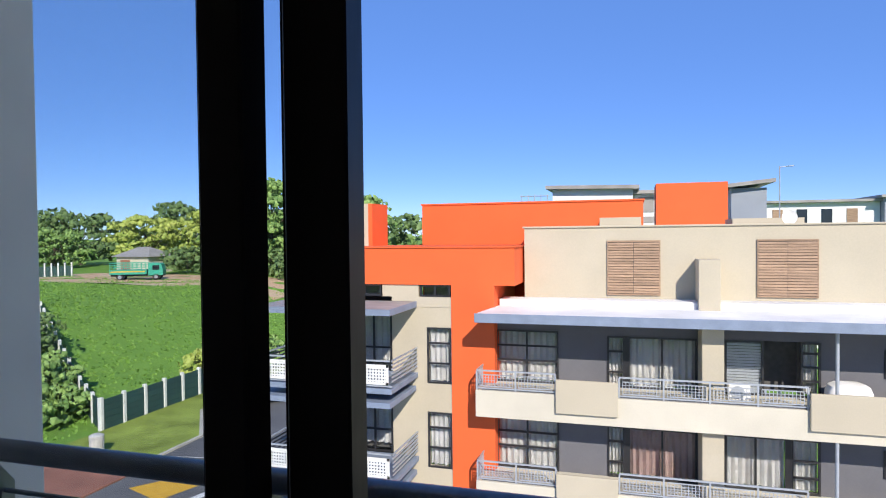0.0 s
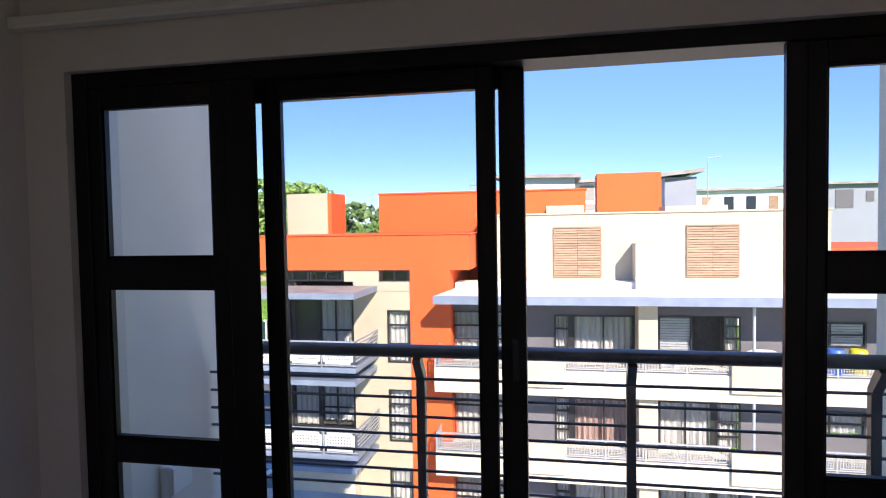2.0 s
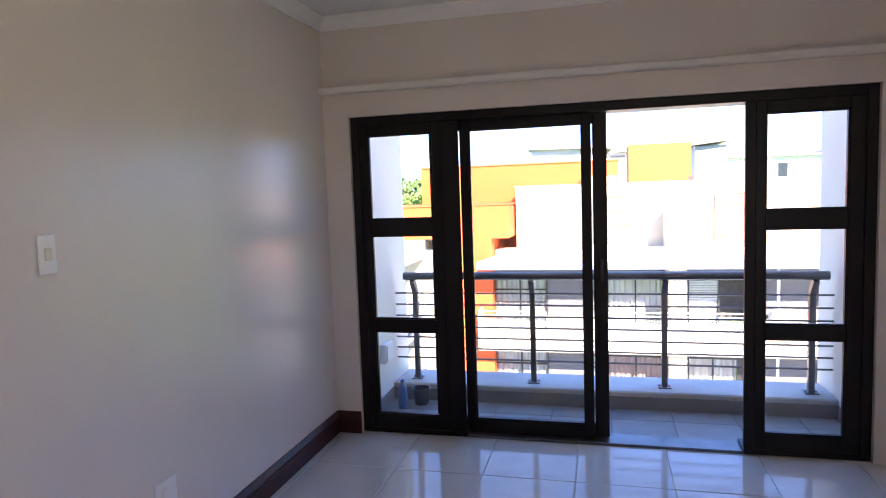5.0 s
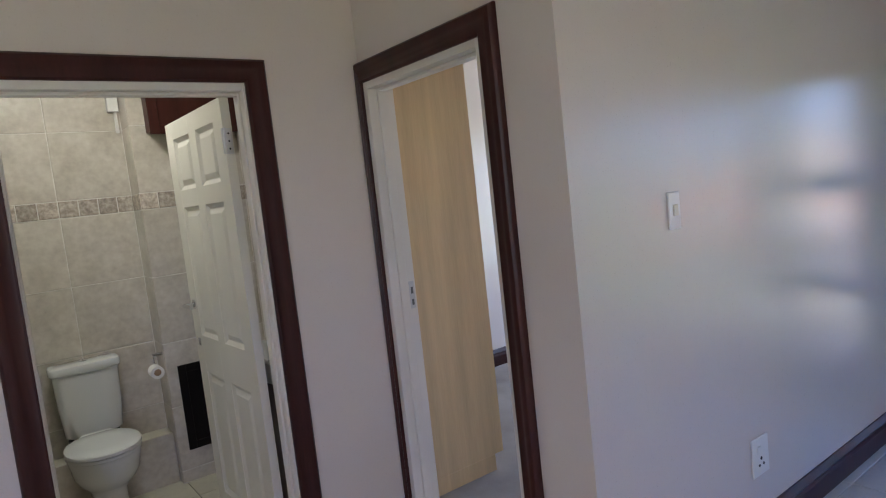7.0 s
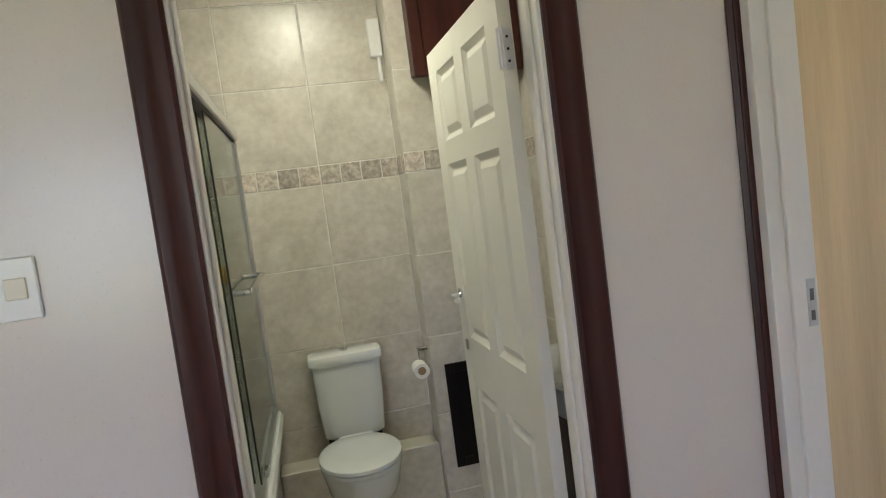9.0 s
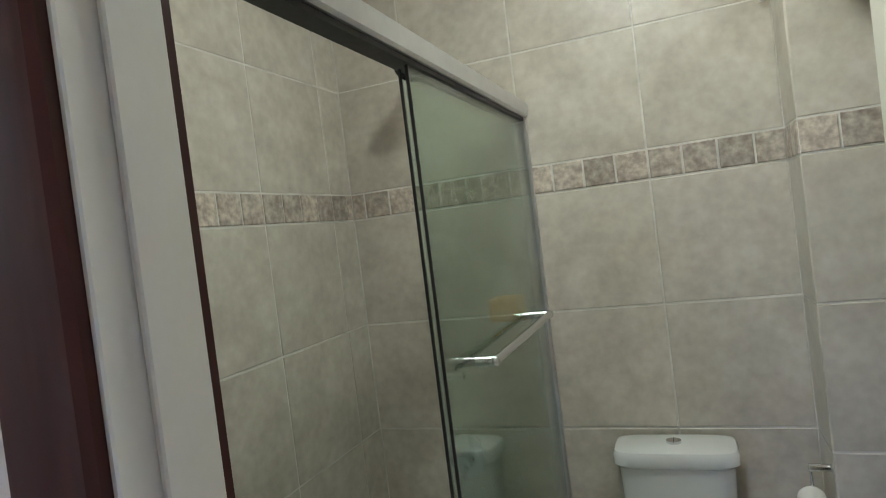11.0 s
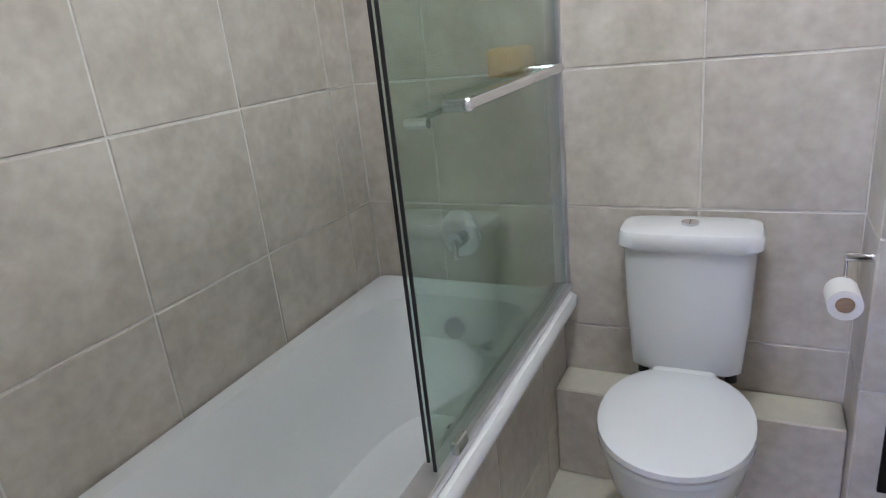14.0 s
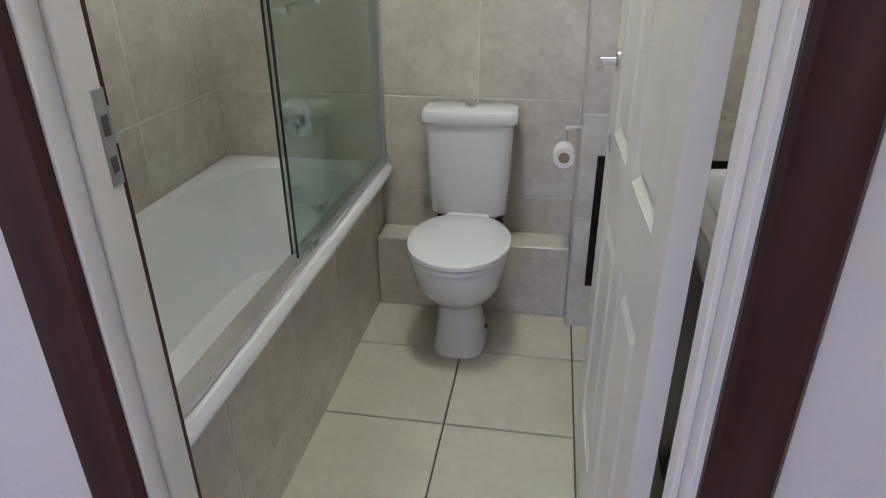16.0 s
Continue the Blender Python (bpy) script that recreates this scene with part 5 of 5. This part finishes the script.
def window(x0, x1, z0, z1, y, cols=2, rows=(0.5,), cloth=M_CURTAIN, seed=0, drop=0.0, blinds=False):
    """A dark framed window in a wall that faces -y, with a sheet painted as room shade behind it and a curtain in it.
    """
    fw = 0.06
    bars = [(x0, y - 0.04, z0, x0 + fw, y + 0.05, z1), (x1 - fw, y - 0.04, z0, x1, y + 0.05, z1), (x0 + fw, y - 0.04, z0, x1 - fw, y + 0.05, z0 + fw), (x0 + fw, y - 0.04, z1 - fw, x1 - fw, y + 0.05, z1)]
    mids = []
    for k in range(1, cols):
        xm = x0 + (x1 - x0) * k / cols
        mids.append((xm - fw / 2, y - 0.035, z0 + fw, xm + fw / 2, y + 0.045, z1 - fw))
    for r in rows:
        zm = z0 + (z1 - z0) * r
        mids.append((x0 + fw, y - 0.03, zm - fw / 2, x1 - fw, y + 0.04, zm + fw / 2))
    w = AP("window", B(*bars), M_WINFRAME, "dark framed window")
    for b in mids:
        part("glazing_bar", B(b), M_WINFRAME, w)
    for k in range(cols):
        a, b = x0 + (x1 - x0) * k / cols, x0 + (x1 - x0) * (k + 1) / cols
        g = part("pane", B((a + 0.02, y + 0.0, z0 + 0.02, b - 0.02, y + 0.008, z1 - 0.02)), M_GLASS, w)
        g.visible_shadow = False
    if blinds:
        n = int((z1 - z0) / 0.09)
        for i in range(n):
            z = z0 + 0.06 + i * 0.09
            part("blind_slat", B((x0 + 0.06, y + 0.09, z, x1 - 0.06, y + 0.12, z + 0.07)), M_RAILGREY, w)
    elif cloth:
        curtain(x0 + 0.05, x1 - 0.05, y + 0.2, z0 + 0.06 + drop, z1 - 0.08, cloth, w, max(4, int((x1 - x0) * 5)), seed)
    # flat sheet, its dark colour painting the room's shade
    part("shade_sheet", B((x0, y + 0.45, z0, x1, y + 0.5, z1)), M_SHADE, w)
    return w


def wall_with_holes(x0, x1, z0, z1, y0, y1, holes):
    """Boxes of a wall that leave the holes (x0, x1, z0, z1) free; holes lie side by side."""
    out, cur = [], x0
    for a, b, c, d in sorted(holes):
        if a > cur:
            out.append((cur, y0, z0, a, y1, z1))
        if c > z0:
            out.append((a, y0, z0, b, y1, c))
        if d < z1:
            out.append((a, y0, d, b, y1, z1))
        cur = b
    if cur < x1:
        out.append((cur, y0, z0, x1, y1, z1))
    return out


def mesh_rail(x0, x1, y, z0, h, panels=True):
    """A grey balustrade: posts, two rails and grid infill."""
    n = max(1, round((x1 - x0) / 1.15))
    r = AP("balustrade", B((x0, y - 0.025, z0 + h - 0.05, x1, y + 0.025, z0 + h), (x0, y - 0.02, z0 + 0.05, x1, y + 0.02, z0 + 0.09)), M_RAILGREY, "grey metal balustrade")
    for i in range(n + 1):
        x = x0 + (x1 - x0) * i / n
        part("post", B((x - 0.025, y - 0.025, z0, x + 0.025, y + 0.025, z0 + h - 0.05)), M_RAILGREY, r)
        if i < n and panels:
            a, b = x + 0.1, x0 + (x1 - x0) * (i + 1) / n - 0.1
            bm = B((a, y - 0.012, z0 + 0.12, b, y + 0.012, z0 + 0.15), (a, y - 0.012, z0 + h - 0.17, b, y + 0.012, z0 + h - 0.14))
            for k in range(12):
                xx = a + (b - a) * k / 11
                box(bm, xx - 0.009, y - 0.006, z0 + 0.15, xx + 0.009, y + 0.006, z0 + h - 0.17)
            for k in range(1, 4):
                zz = z0 + 0.15 + (h - 0.32) * k / 4
                box(bm, a, y - 0.005, zz - 0.007, b, y + 0.005, zz + 0.007)
            part("infill", bm, M_RAILGREY, r)
    return r


# penthouse storey
AP("penthouse_wall", B((-1.66, 24.5, -1.2, 10.5, 31.0, 1.70)), M_TAN, "tan rendered set-back top storey")
AP("coping", B((-1.72, 24.44, 1.70, 10.56, 31.06, 1.76), bev=0.01), M_TAN)
for x0, x1 in ((1.22, 2.86), (5.87, 7.54)):
    # backing coloured dark as the shade between the slats
    sh2 = AP("louvre_shutter", B((x0, 24.46, -0.58, x1, 24.5, 1.22)), M_SHADE, "weathered timber louvre shutter")
    part("frame", B((x0 - 0.04, 24.43, -0.6, x0, 24.51, 1.25), (x1, 24.43, -0.6, x1 + 0.04, 24.51, 1.25), (x0, 24.43, 1.2, x1, 24.51, 1.25), (x0, 24.43, -0.6, x1, 24.51, -0.55)), M_LOUVRE, sh2)
    for i in range(19):
        z = -0.54 + i * 0.091
        xm = (x0 + x1) / 2
        for a, b in ((x0, xm - 0.006), (xm + 0.006, x1)):
            part("slat", loft(bmesh.new(), [[(x, 24.415, z + 0.01), (x, 24.43, z), (x, 24.455, z + 0.07), (x, 24.44, z + 0.08)] for x in (a, b)]), M_LOUVRE, sh2)
AP("roof_slope", loft(bmesh.new(), [[(-2.75, 21.55, -1.02), (14.0, 21.55, -1.02), (14.0, 23.6, -0.98), (-2.4, 23.6, -0.98)], [(-2.75, 21.55, -0.99), (14.0, 21.55, -0.99), (14.0, 23.6, -0.94), (-2.4, 23.6, -0.94)]]), M_BRIGHTROOF, "white-coated canopy roof")
AP("upstand", B((-2.4, 23.6, -1.2, 14.0, 24.5, -0.72), bev=0.03), M_BRIGHTROOF, "white-coated waterproofed upstand")
AP("fascia", B((-2.78, 21.5, -1.27, 14.0, 21.55, -0.98), bev=0.01), M_FASCIA, "blue-grey fascia board")
AP("soffit", B((-2.75, 21.56, -1.24, 14.0, 23.6, -1.2)), M_CREAMWALL)
AP("pier", B((3.97, 22.3, -9.7, 4.58, 23.5, -1.2), (3.98, 23.35, -0.95, 4.62, 24.5, 0.64), bev=0.015), M_TAN, "tan rendered pier")
AP("roof_block", B((0.9, 25.2, 1.7, 2.3, 27, 2.05)), M_TAN)
AP("roof_block", B((5.6, 28, 1.7, 8.0, 30, 2.0)), M_TAN)
for lvl in range(3):
    dz = -2.95 * lvl
    z0 = -3.53 + dz
    holes = [(-2.5, -0.37, z0 + 0.0, -1.75 + dz), (1.2, 3.97, z0, -1.85 + dz), (4.74, 7.4, z0, -1.85 + dz), (9.04, 11.2, z0 + 0.7, -2.0 + dz)]
    for wb in wall_with_holes(-2.6, 14.0, z0 - 0.02, -1.2 + dz, 23.5, 23.8, holes):
        AP("wall_panel", B(wb), M_GREYWALL, "charcoal rendered balcony wall")
    window(-2.5, -0.37, z0, -1.75 + dz, 23.5, 2, (0.42, 0.7), M_CURTAIN, 3 + lvl)
    window(1.2, 1.75, z0, -1.85 + dz, 23.5, 1, (0.3, 0.7), M_CURTAIN, 5 + lvl)
    window(1.85, 3.95, z0, -1.85 + dz, 23.5, 2, (), M_PINK if lvl == 1 else M_CURTAIN, 7 + lvl)
    if lvl == 0:
        window(4.74, 5.85, z0, -1.85 + dz, 23.5, 1, (), None, 9, blinds=True)
        # no room here: a dark sheet paints the shade inside the doorway
        AP("open_door_shade", B((5.85, 24.3, z0, 7.0, 24.35, -1.85)), M_SHADE, "dark sheet painted as the shade behind an open door")
        window(6.85, 7.4, z0, -1.85 + dz, 23.5, 1, (0.3, 0.55, 0.8), M_CURTAIN, 10)
    else:
        window(4.74, 6.5, z0, -1.85 + dz, 23.5, 2, (), M_CURTAIN, 11 + lvl)
        window(6.6, 7.4, z0, -1.85 + dz, 23.5, 1, (0.3, 0.6), M_CURTAIN, 13 + lvl)
    AP("window_post", B((1.75, 23.48, z0, 1.85, 23.56, -1.85 + dz), *([] if lvl == 0 else [(6.5, 23.48, z0, 6.6, 23.56, -1.85 + dz)])), M_WINFRAME, "dark post between two windows")
    window(9.04, 11.2, z0 + 0.7, -2.0 + dz, 23.5, 2, (0.5,), M_CURTAIN, 15, blinds=lvl == 0)
    AP("balcony_slab", B((-2.88, 22.0, z0 - 0.86, 14.0, 23.5, z0), bev=0.01), M_CREAMWALL, "cream rendered balcony edge")
    # solid charcoal strip paints a shadow line along the slab
    AP("slab_shadow_strip", B((-2.7, 22.1, z0, 14.0, 22.2, z0 + 0.05)), M_GREYWALL)
    for x0, x1 in ((-0.3, 1.57), (6.75, 8.76)):
        AP("balcony_panel", B((x0, 21.88, z0 - 0.55, x1, 21.99, z0 + 0.5), bev=0.015), M_TAN, "tan rendered balcony panel")
    for x0, x1 in ((-2.85, -0.32), (1.6, 6.73), (8.8, 14.0)):
        mesh_rail(x0, x1, 22.08, z0, 0.66)
    AP("side_rail", B((-2.87, 22.1, z0 + 0.6, -2.83, 23.5, z0 + 0.66), (-2.87, 22.1, z0 + 0.1, -2.83, 23.5, z0 + 0.14), *[(-2.86, 22.1 + 0.12 * k, z0, -2.84, 22.12 + 0.12 * k, z0 + 0.6) for k in range(12)]), M_RAILGREY)
    AP("post", rod(bmesh.new(), (7.44, 22.05, z0), (7.44, 22.05, -1.2 + dz), 0.05), M_RAILGREY)

# orange frame and the wing beside it
AP("orange_frame", B((-3.95, 23.0, GZ, -2.45, 26.9, -0.22), (-10.1, 23.0, -0.22, -1.75, 26.9, 1.06)), M_ORANGE, "orange rendered frame round the stair wing")
AP("orange_coping", B((-10.15, 22.95, 1.06, -1.7, 26.95, 1.1)), M_ORANGE)
AP("orange_upper", B((-6.3, 27.0, -1, 2.4, 31, 2.72)), M_ORANGE, "orange rendered upper block")
AP("orange_upper_coping", B((-6.35, 26.95, 2.72, 2.45, 31.05, 2.78)), M_ORANGE)
AP("orange_tower", B((3.0, 31.05, -1, 5.85, 33.5, 3.62)), M_ORANGE, "orange rendered lift tower")
AP("orange_wing", B((10.6, 25.5, -1.2, 16.5, 31, 0.35)), M_ORANGE, "orange rendered far wing")
AP("chimney_block", B((-9.6, 25.0, 1.06, -7.85, 26.6, 2.75)), M_TAN, "tan rendered roof block")
AP("chimney_stripe", B((-7.85, 25.0, 1.06, -7.68, 26.6, 2.75)), M_ORANGE)
lw_holes = []
for lvl in range(3):
    dz = -2.95 * lvl
    lw_holes.append((-4.86, -3.98, -3.66 + dz, -1.7 + dz))
for lvl in range(3):
    dz = -2.95 * lvl
    AP("wing_wall", B(*wall_with_holes(-6.15, -3.95, -3.9 + dz, -0.95 + dz, 23.06, 23.4, [lw_holes[lvl]])), M_TAN, "tan rendered wing wall")
    window(-4.86, -3.98, -3.66 + dz, -1.7 + dz, 23.1, 1, (0.36, 0.72), M_CURTAIN, 30 + lvl)
AP("wing_band", B((-6.15, 23.06, -0.95, -3.95, 23.4, -0.65), (-6.15, 23.04, -1.0, -3.95, 23.06, -0.93)), M_TAN)
for x0, x1 in ((-9.2, -7.9), (-7.85, -6.55), (-5.1, -4.0)):
    window(x0, x1, -0.64, -0.23, 23.1, 2, (), None, 0)
AP("wing_pier", B((-6.5, 23.06, -0.65, -5.15, 23.4, -0.22)), M_TAN)
AP("wing_side", B((-9.3, 22.5, GZ, -8.75, 26.8, -0.65)), M_GREYWALL, "charcoal rendered wing end")
# dark sheet paints the shade at the back of the wing
AP("wing_shade_sheet", B((-8.75, 24.6, GZ, -6.15, 24.8, -0.65)), M_SHADE)
for lvl in range(3):
    dz = -2.95 * lvl
    zf = -3.3 + dz
    AP("wing_canopy" if lvl == 0 else "wing_slab", B((-10.1, 20.5, zf + 2.32, -5.25, 23.0, zf + 2.5), bev=0.015), M_ROOFGREY if lvl == 0 else M_FASCIA, "flat canopy with a pale blue edge")
    if lvl == 0:
        AP("canopy_edge", B((-10.15, 20.45, zf + 2.3, -5.2, 20.5, zf + 2.5), (-5.25, 20.5, zf + 2.3, -5.2, 23.0, zf + 2.5), (-10.15, 20.5, zf + 2.3, -10.1, 23.0, zf + 2.5)), M_FASCIA)
    window(-8.75, -7.6, zf, zf + 2.3, 23.2, 1, (0.85,), M_CURTAIN if lvl else None, 40 + lvl)
    window(-7.6, -6.2, zf, zf + 2.3, 23.2, 2, (0.35, 0.85), M_CURTAIN, 44 + lvl, drop=0.2)
    if lvl < 2:
        AP("wing_balcony_slab", B((-10.0, 20.5, zf - 0.17, -5.2, 23.1, zf), bev=0.01), M_FASCIA, "pale blue-grey balcony slab")
        r = AP("wing_balustrade", B((-9.95, 20.52, zf + 0.85, -5.2, 20.57, zf + 0.9), (-9.95, 20.52, zf + 0.06, -5.2, 20.57, zf + 0.1), (-9.97, 20.52, zf + 0.85, -9.92, 23.0, zf + 0.9), (-5.24, 20.52, zf + 0.85, -5.19, 23.0, zf + 0.9)), M_RAILGREY, "grey balustrade with perforated panels")
        for k in range(4):
            x0 = -9.88 + k * 1.17
            bm = B((x0, 20.53, zf + 0.12, x0 + 0.08, 20.56, zf + 0.75), (x0 + 0.98, 20.53, zf + 0.12, x0 + 1.06, 20.56, zf + 0.75), (x0, 20.53, zf + 0.12, x0 + 1.06, 20.56, zf + 0.2), (x0, 20.53, zf + 0.67, x0 + 1.06, 20.56, zf + 0.75))
            for i in range(9):
                box(bm, x0 + 0.12 + i * 0.1, 20.535, zf + 0.2, x0 + 0.165 + i * 0.1, 20.555, zf + 0.67)
            for j in range(5):
                box(bm, x0 + 0.08, 20.533, zf + 0.22 + j * 0.1, x0 + 0.98, 20.553, zf + 0.265 + j * 0.1)
            part("perforated_panel", bm, M_PAINTW, r, "white perforated metal panel")
            part("post", B((x0 - 0.07, 20.52, zf, x0 - 0.02, 20.57, zf + 0.85)), M_RAILGREY, r)
        for k in range(5):
            part("side_bar", B((-9.96, 20.6, zf + 0.2 + k * 0.13, -9.93, 23.0, zf + 0.25 + k * 0.13)), M_WINFRAME, r)
            part("side_bar", B((-5.23, 20.6, zf + 0.2 + k * 0.13, -5.2, 23.0, zf + 0.25 + k * 0.13)), M_RAILGREY, r)
AP("ground_wall", B((-9.0, 22.4, GZ, -6.0, 23.1, GZ + 2.3)), M_CREAMWALL)

# things on the balconies opposite
ac = thing("air_conditioner", "white outdoor air conditioner unit on a balcony", "air conditioner", (4.95, 22.9, -3.53))
part("case", B((4.75, 22.7, -3.53, 5.35, 23.0, -3.05), bev=0.02), M_PLASTIC, ac)
part("grille", rod(bmesh.new(), (5.0, 22.7, -3.29), (5.0, 22.685, -3.29), 0.19, seg=20), M_RAILGREY, ac)
tb = thing("covered_table", "white sheet over furniture on a balcony", "covered furniture", (7.9, 22.7, -3.53))
part("cloth", loft(bmesh.new(), [oval(7.9, 22.7, z, rx, 0.35, 24, 4) for z, rx in ((-3.53, 0.6), (-3.1, 0.58), (-2.92, 0.5), (-2.86, 0.35))]), M_CURTAIN, tb, smooth=True)
for x, mt, lb in ((10.0, M_BLUEPL, "blue plastic drum on a balcony"), (10.65, M_YELPL, "yellow plastic drum on a balcony")):
    dr = thing("drum", lb, "drum", (x, 22.7, -3.53))
    part("body", loft(bmesh.new(), [oval(x, 22.7, -3.53 + z, r, r, 16) for z, r in ((0, 0.24), (0.3, 0.27), (0.34, 0.25), (0.75, 0.26), (0.8, 0.22))]), mt, dr, smooth=True)

# ---- buildings beyond ----
def far_block(label, x0, x1, y0, y1, z1, mat, rows=(), tilt=0.0):
    ob = thing("far_building", label, "building", ((x0 + x1) / 2, y0, GZ))
    part("wall", B((x0, y0, GZ, x1, y1, z1)), mat, ob)
    bm = bmesh.new()
    loft(bm, [[(x0 - 0.4, y0 - 0.6, z1 + 0.02), (x1 + 0.4, y0 - 0.6, z1 + 0.02 + tilt), (x1 + 0.4, y1, z1 + 0.02 + tilt), (x0 - 0.4, y1, z1 + 0.02)], [(x0 - 0.4, y0 - 0.6, z1 + 0.25), (x1 + 0.4, y0 - 0.6, z1 + 0.25 + tilt), (x1 + 0.4, y1, z1 + 0.25 + tilt), (x0 - 0.4, y1, z1 + 0.25)]])
    part("roof", bm, M_ROOFGREY, ob)
    for (xa, xb, za, zb, mt) in rows:
        w = part("window", B((xa, y0 - 0.06, za, xb, y0, zb)), mt, ob)
    return ob


far_block("white rendered building with a dark mono-pitch roof beyond the orange block", -3.1, 2.06, 45, 52, 4.45, M_WHITEWALL, [], -0.12)
far_block("white stepped building with dark louvres", 2.1, 4.6, 47, 54, 4.1, M_WHITEWALL, [(2.4, 3.4, 2.9, 3.9, M_ROOFGREY), (2.2, 4.4, 2.2, 2.6, M_ROOFGREY)])
far_block("blue-grey building with a rising roof edge", 7.9, 9.9, 45, 50, 4.2, M_BLUEGREY, [], 0.28)
rows = [(15 + 2.1 * i, 15.9 + 2.1 * i, 2.0, 3.6, (M_LOUVRE if i % 3 == 0 else M_CARGLASS)) for i in range(4)]
far_block("long white apartment block with balconies far off", 13.5, 24.0, 70, 80, 4.2, M_WHITEWALL, rows)
far_block("blue-grey gable of a long apartment block far off", 24.05, 31.0, 69, 79, 4.5, M_BLUEGREY, [(27.0, 28.6, 2.2, 4.0, M_GREYWALL), (29.7, 30.4, 2.8, 3.8, M_GREYWALL)])
far_block("white apartment block with balconies far off", 31.05, 36, 71, 80, 4.0, M_WHITEWALL, [(31.5 + 1.2 * i, 32.2 + 1.2 * i, 2.2, 3.4, M_CARGLASS) for i in range(3)])
far_block("pale distant buildings on the skyline", -16, -6, 150, 160, 5.2, M_WHITEWALL, [(-15 + 1.6 * i, -14 + 1.6 * i, 2.6, 4.2, M_CARGLASS) for i in range(6)])
far_block("pale distant building with an orange roof edge above the trees", -112, -98, 170, 180, 9.5, M_WHITEWALL, [(-111 + 2.4 * i, -109.5 + 2.4 * i, 6.2, 8.0, M_PAVER) for i in range(5)])
far_block("low distant houses on the skyline", 40, 70, 140, 150, 1.0, M_WHITEWALL, [(41 + 3 * i, 42.5 + 3 * i, -2, -0.5, M_CARGLASS) for i in range(9)])

sl3 = thing("street_lamp", "tall thin grey street lamp", "street lamp", (9.6, 40, GZ))
part("pole", rod(bmesh.new(), (9.6, 40, GZ), (9.6, 40, 5.0), 0.06, 0.03), M_RAILGREY, sl3)
part("arm", rod(bmesh.new(), (9.6, 40, 4.95), (10.1, 40, 5.0), 0.025), M_RAILGREY, sl3)
part("head", B((10.0, 39.95, 4.97, 10.3, 40.05, 5.03), bev=0.02), M_RAILGREY, sl3)
di = thing("satellite_dish", "white satellite dish on the roof", "satellite dish", (7.3, 27, 1.76))
part("dish", loft(bmesh.new(), [[(7.3 + r * math.cos(2 * math.pi * i / 24), 27 + y, 2.0 + r * math.sin(2 * math.pi * i / 24)) for i in range(24)] for y, r in ((0.12, 0.04), (0.08, 0.15), (0.0, 0.25), (-0.02, 0.25), (0.05, 0.13))]), M_PLASTIC, di, smooth=True)
part("mast", rod(bmesh.new(), (7.3, 27.1, 1.76), (7.3, 27.1, 2.0), 0.03), M_RAILGREY, di)
sc2 = thing("scaffold", "grey roof scaffold cage", "scaffold", (-3.9, 44, 2.8))
for k in range(5):
    part("upright", rod(bmesh.new(), (-5.0 + 0.42 * k, 44, 2.6), (-5.0 + 0.42 * k, 44, 4.1), 0.03, seg=6), M_RAILGREY, sc2)
for k in range(3):
    part("ledger", rod(bmesh.new(), (-5.1, 44, 3.1 + 0.45 * k), (-3.2, 44, 3.1 + 0.45 * k), 0.03, seg=6), M_RAILGREY, sc2)
part("deck", B((-5.1, 43.9, 2.55, -3.2, 44.5, 2.62), (-4.9, 44.1, GZ, -4.7, 44.3, 2.56), (-3.5, 44.1, GZ, -3.3, 44.3, 2.56)), M_RAILGREY, sc2)
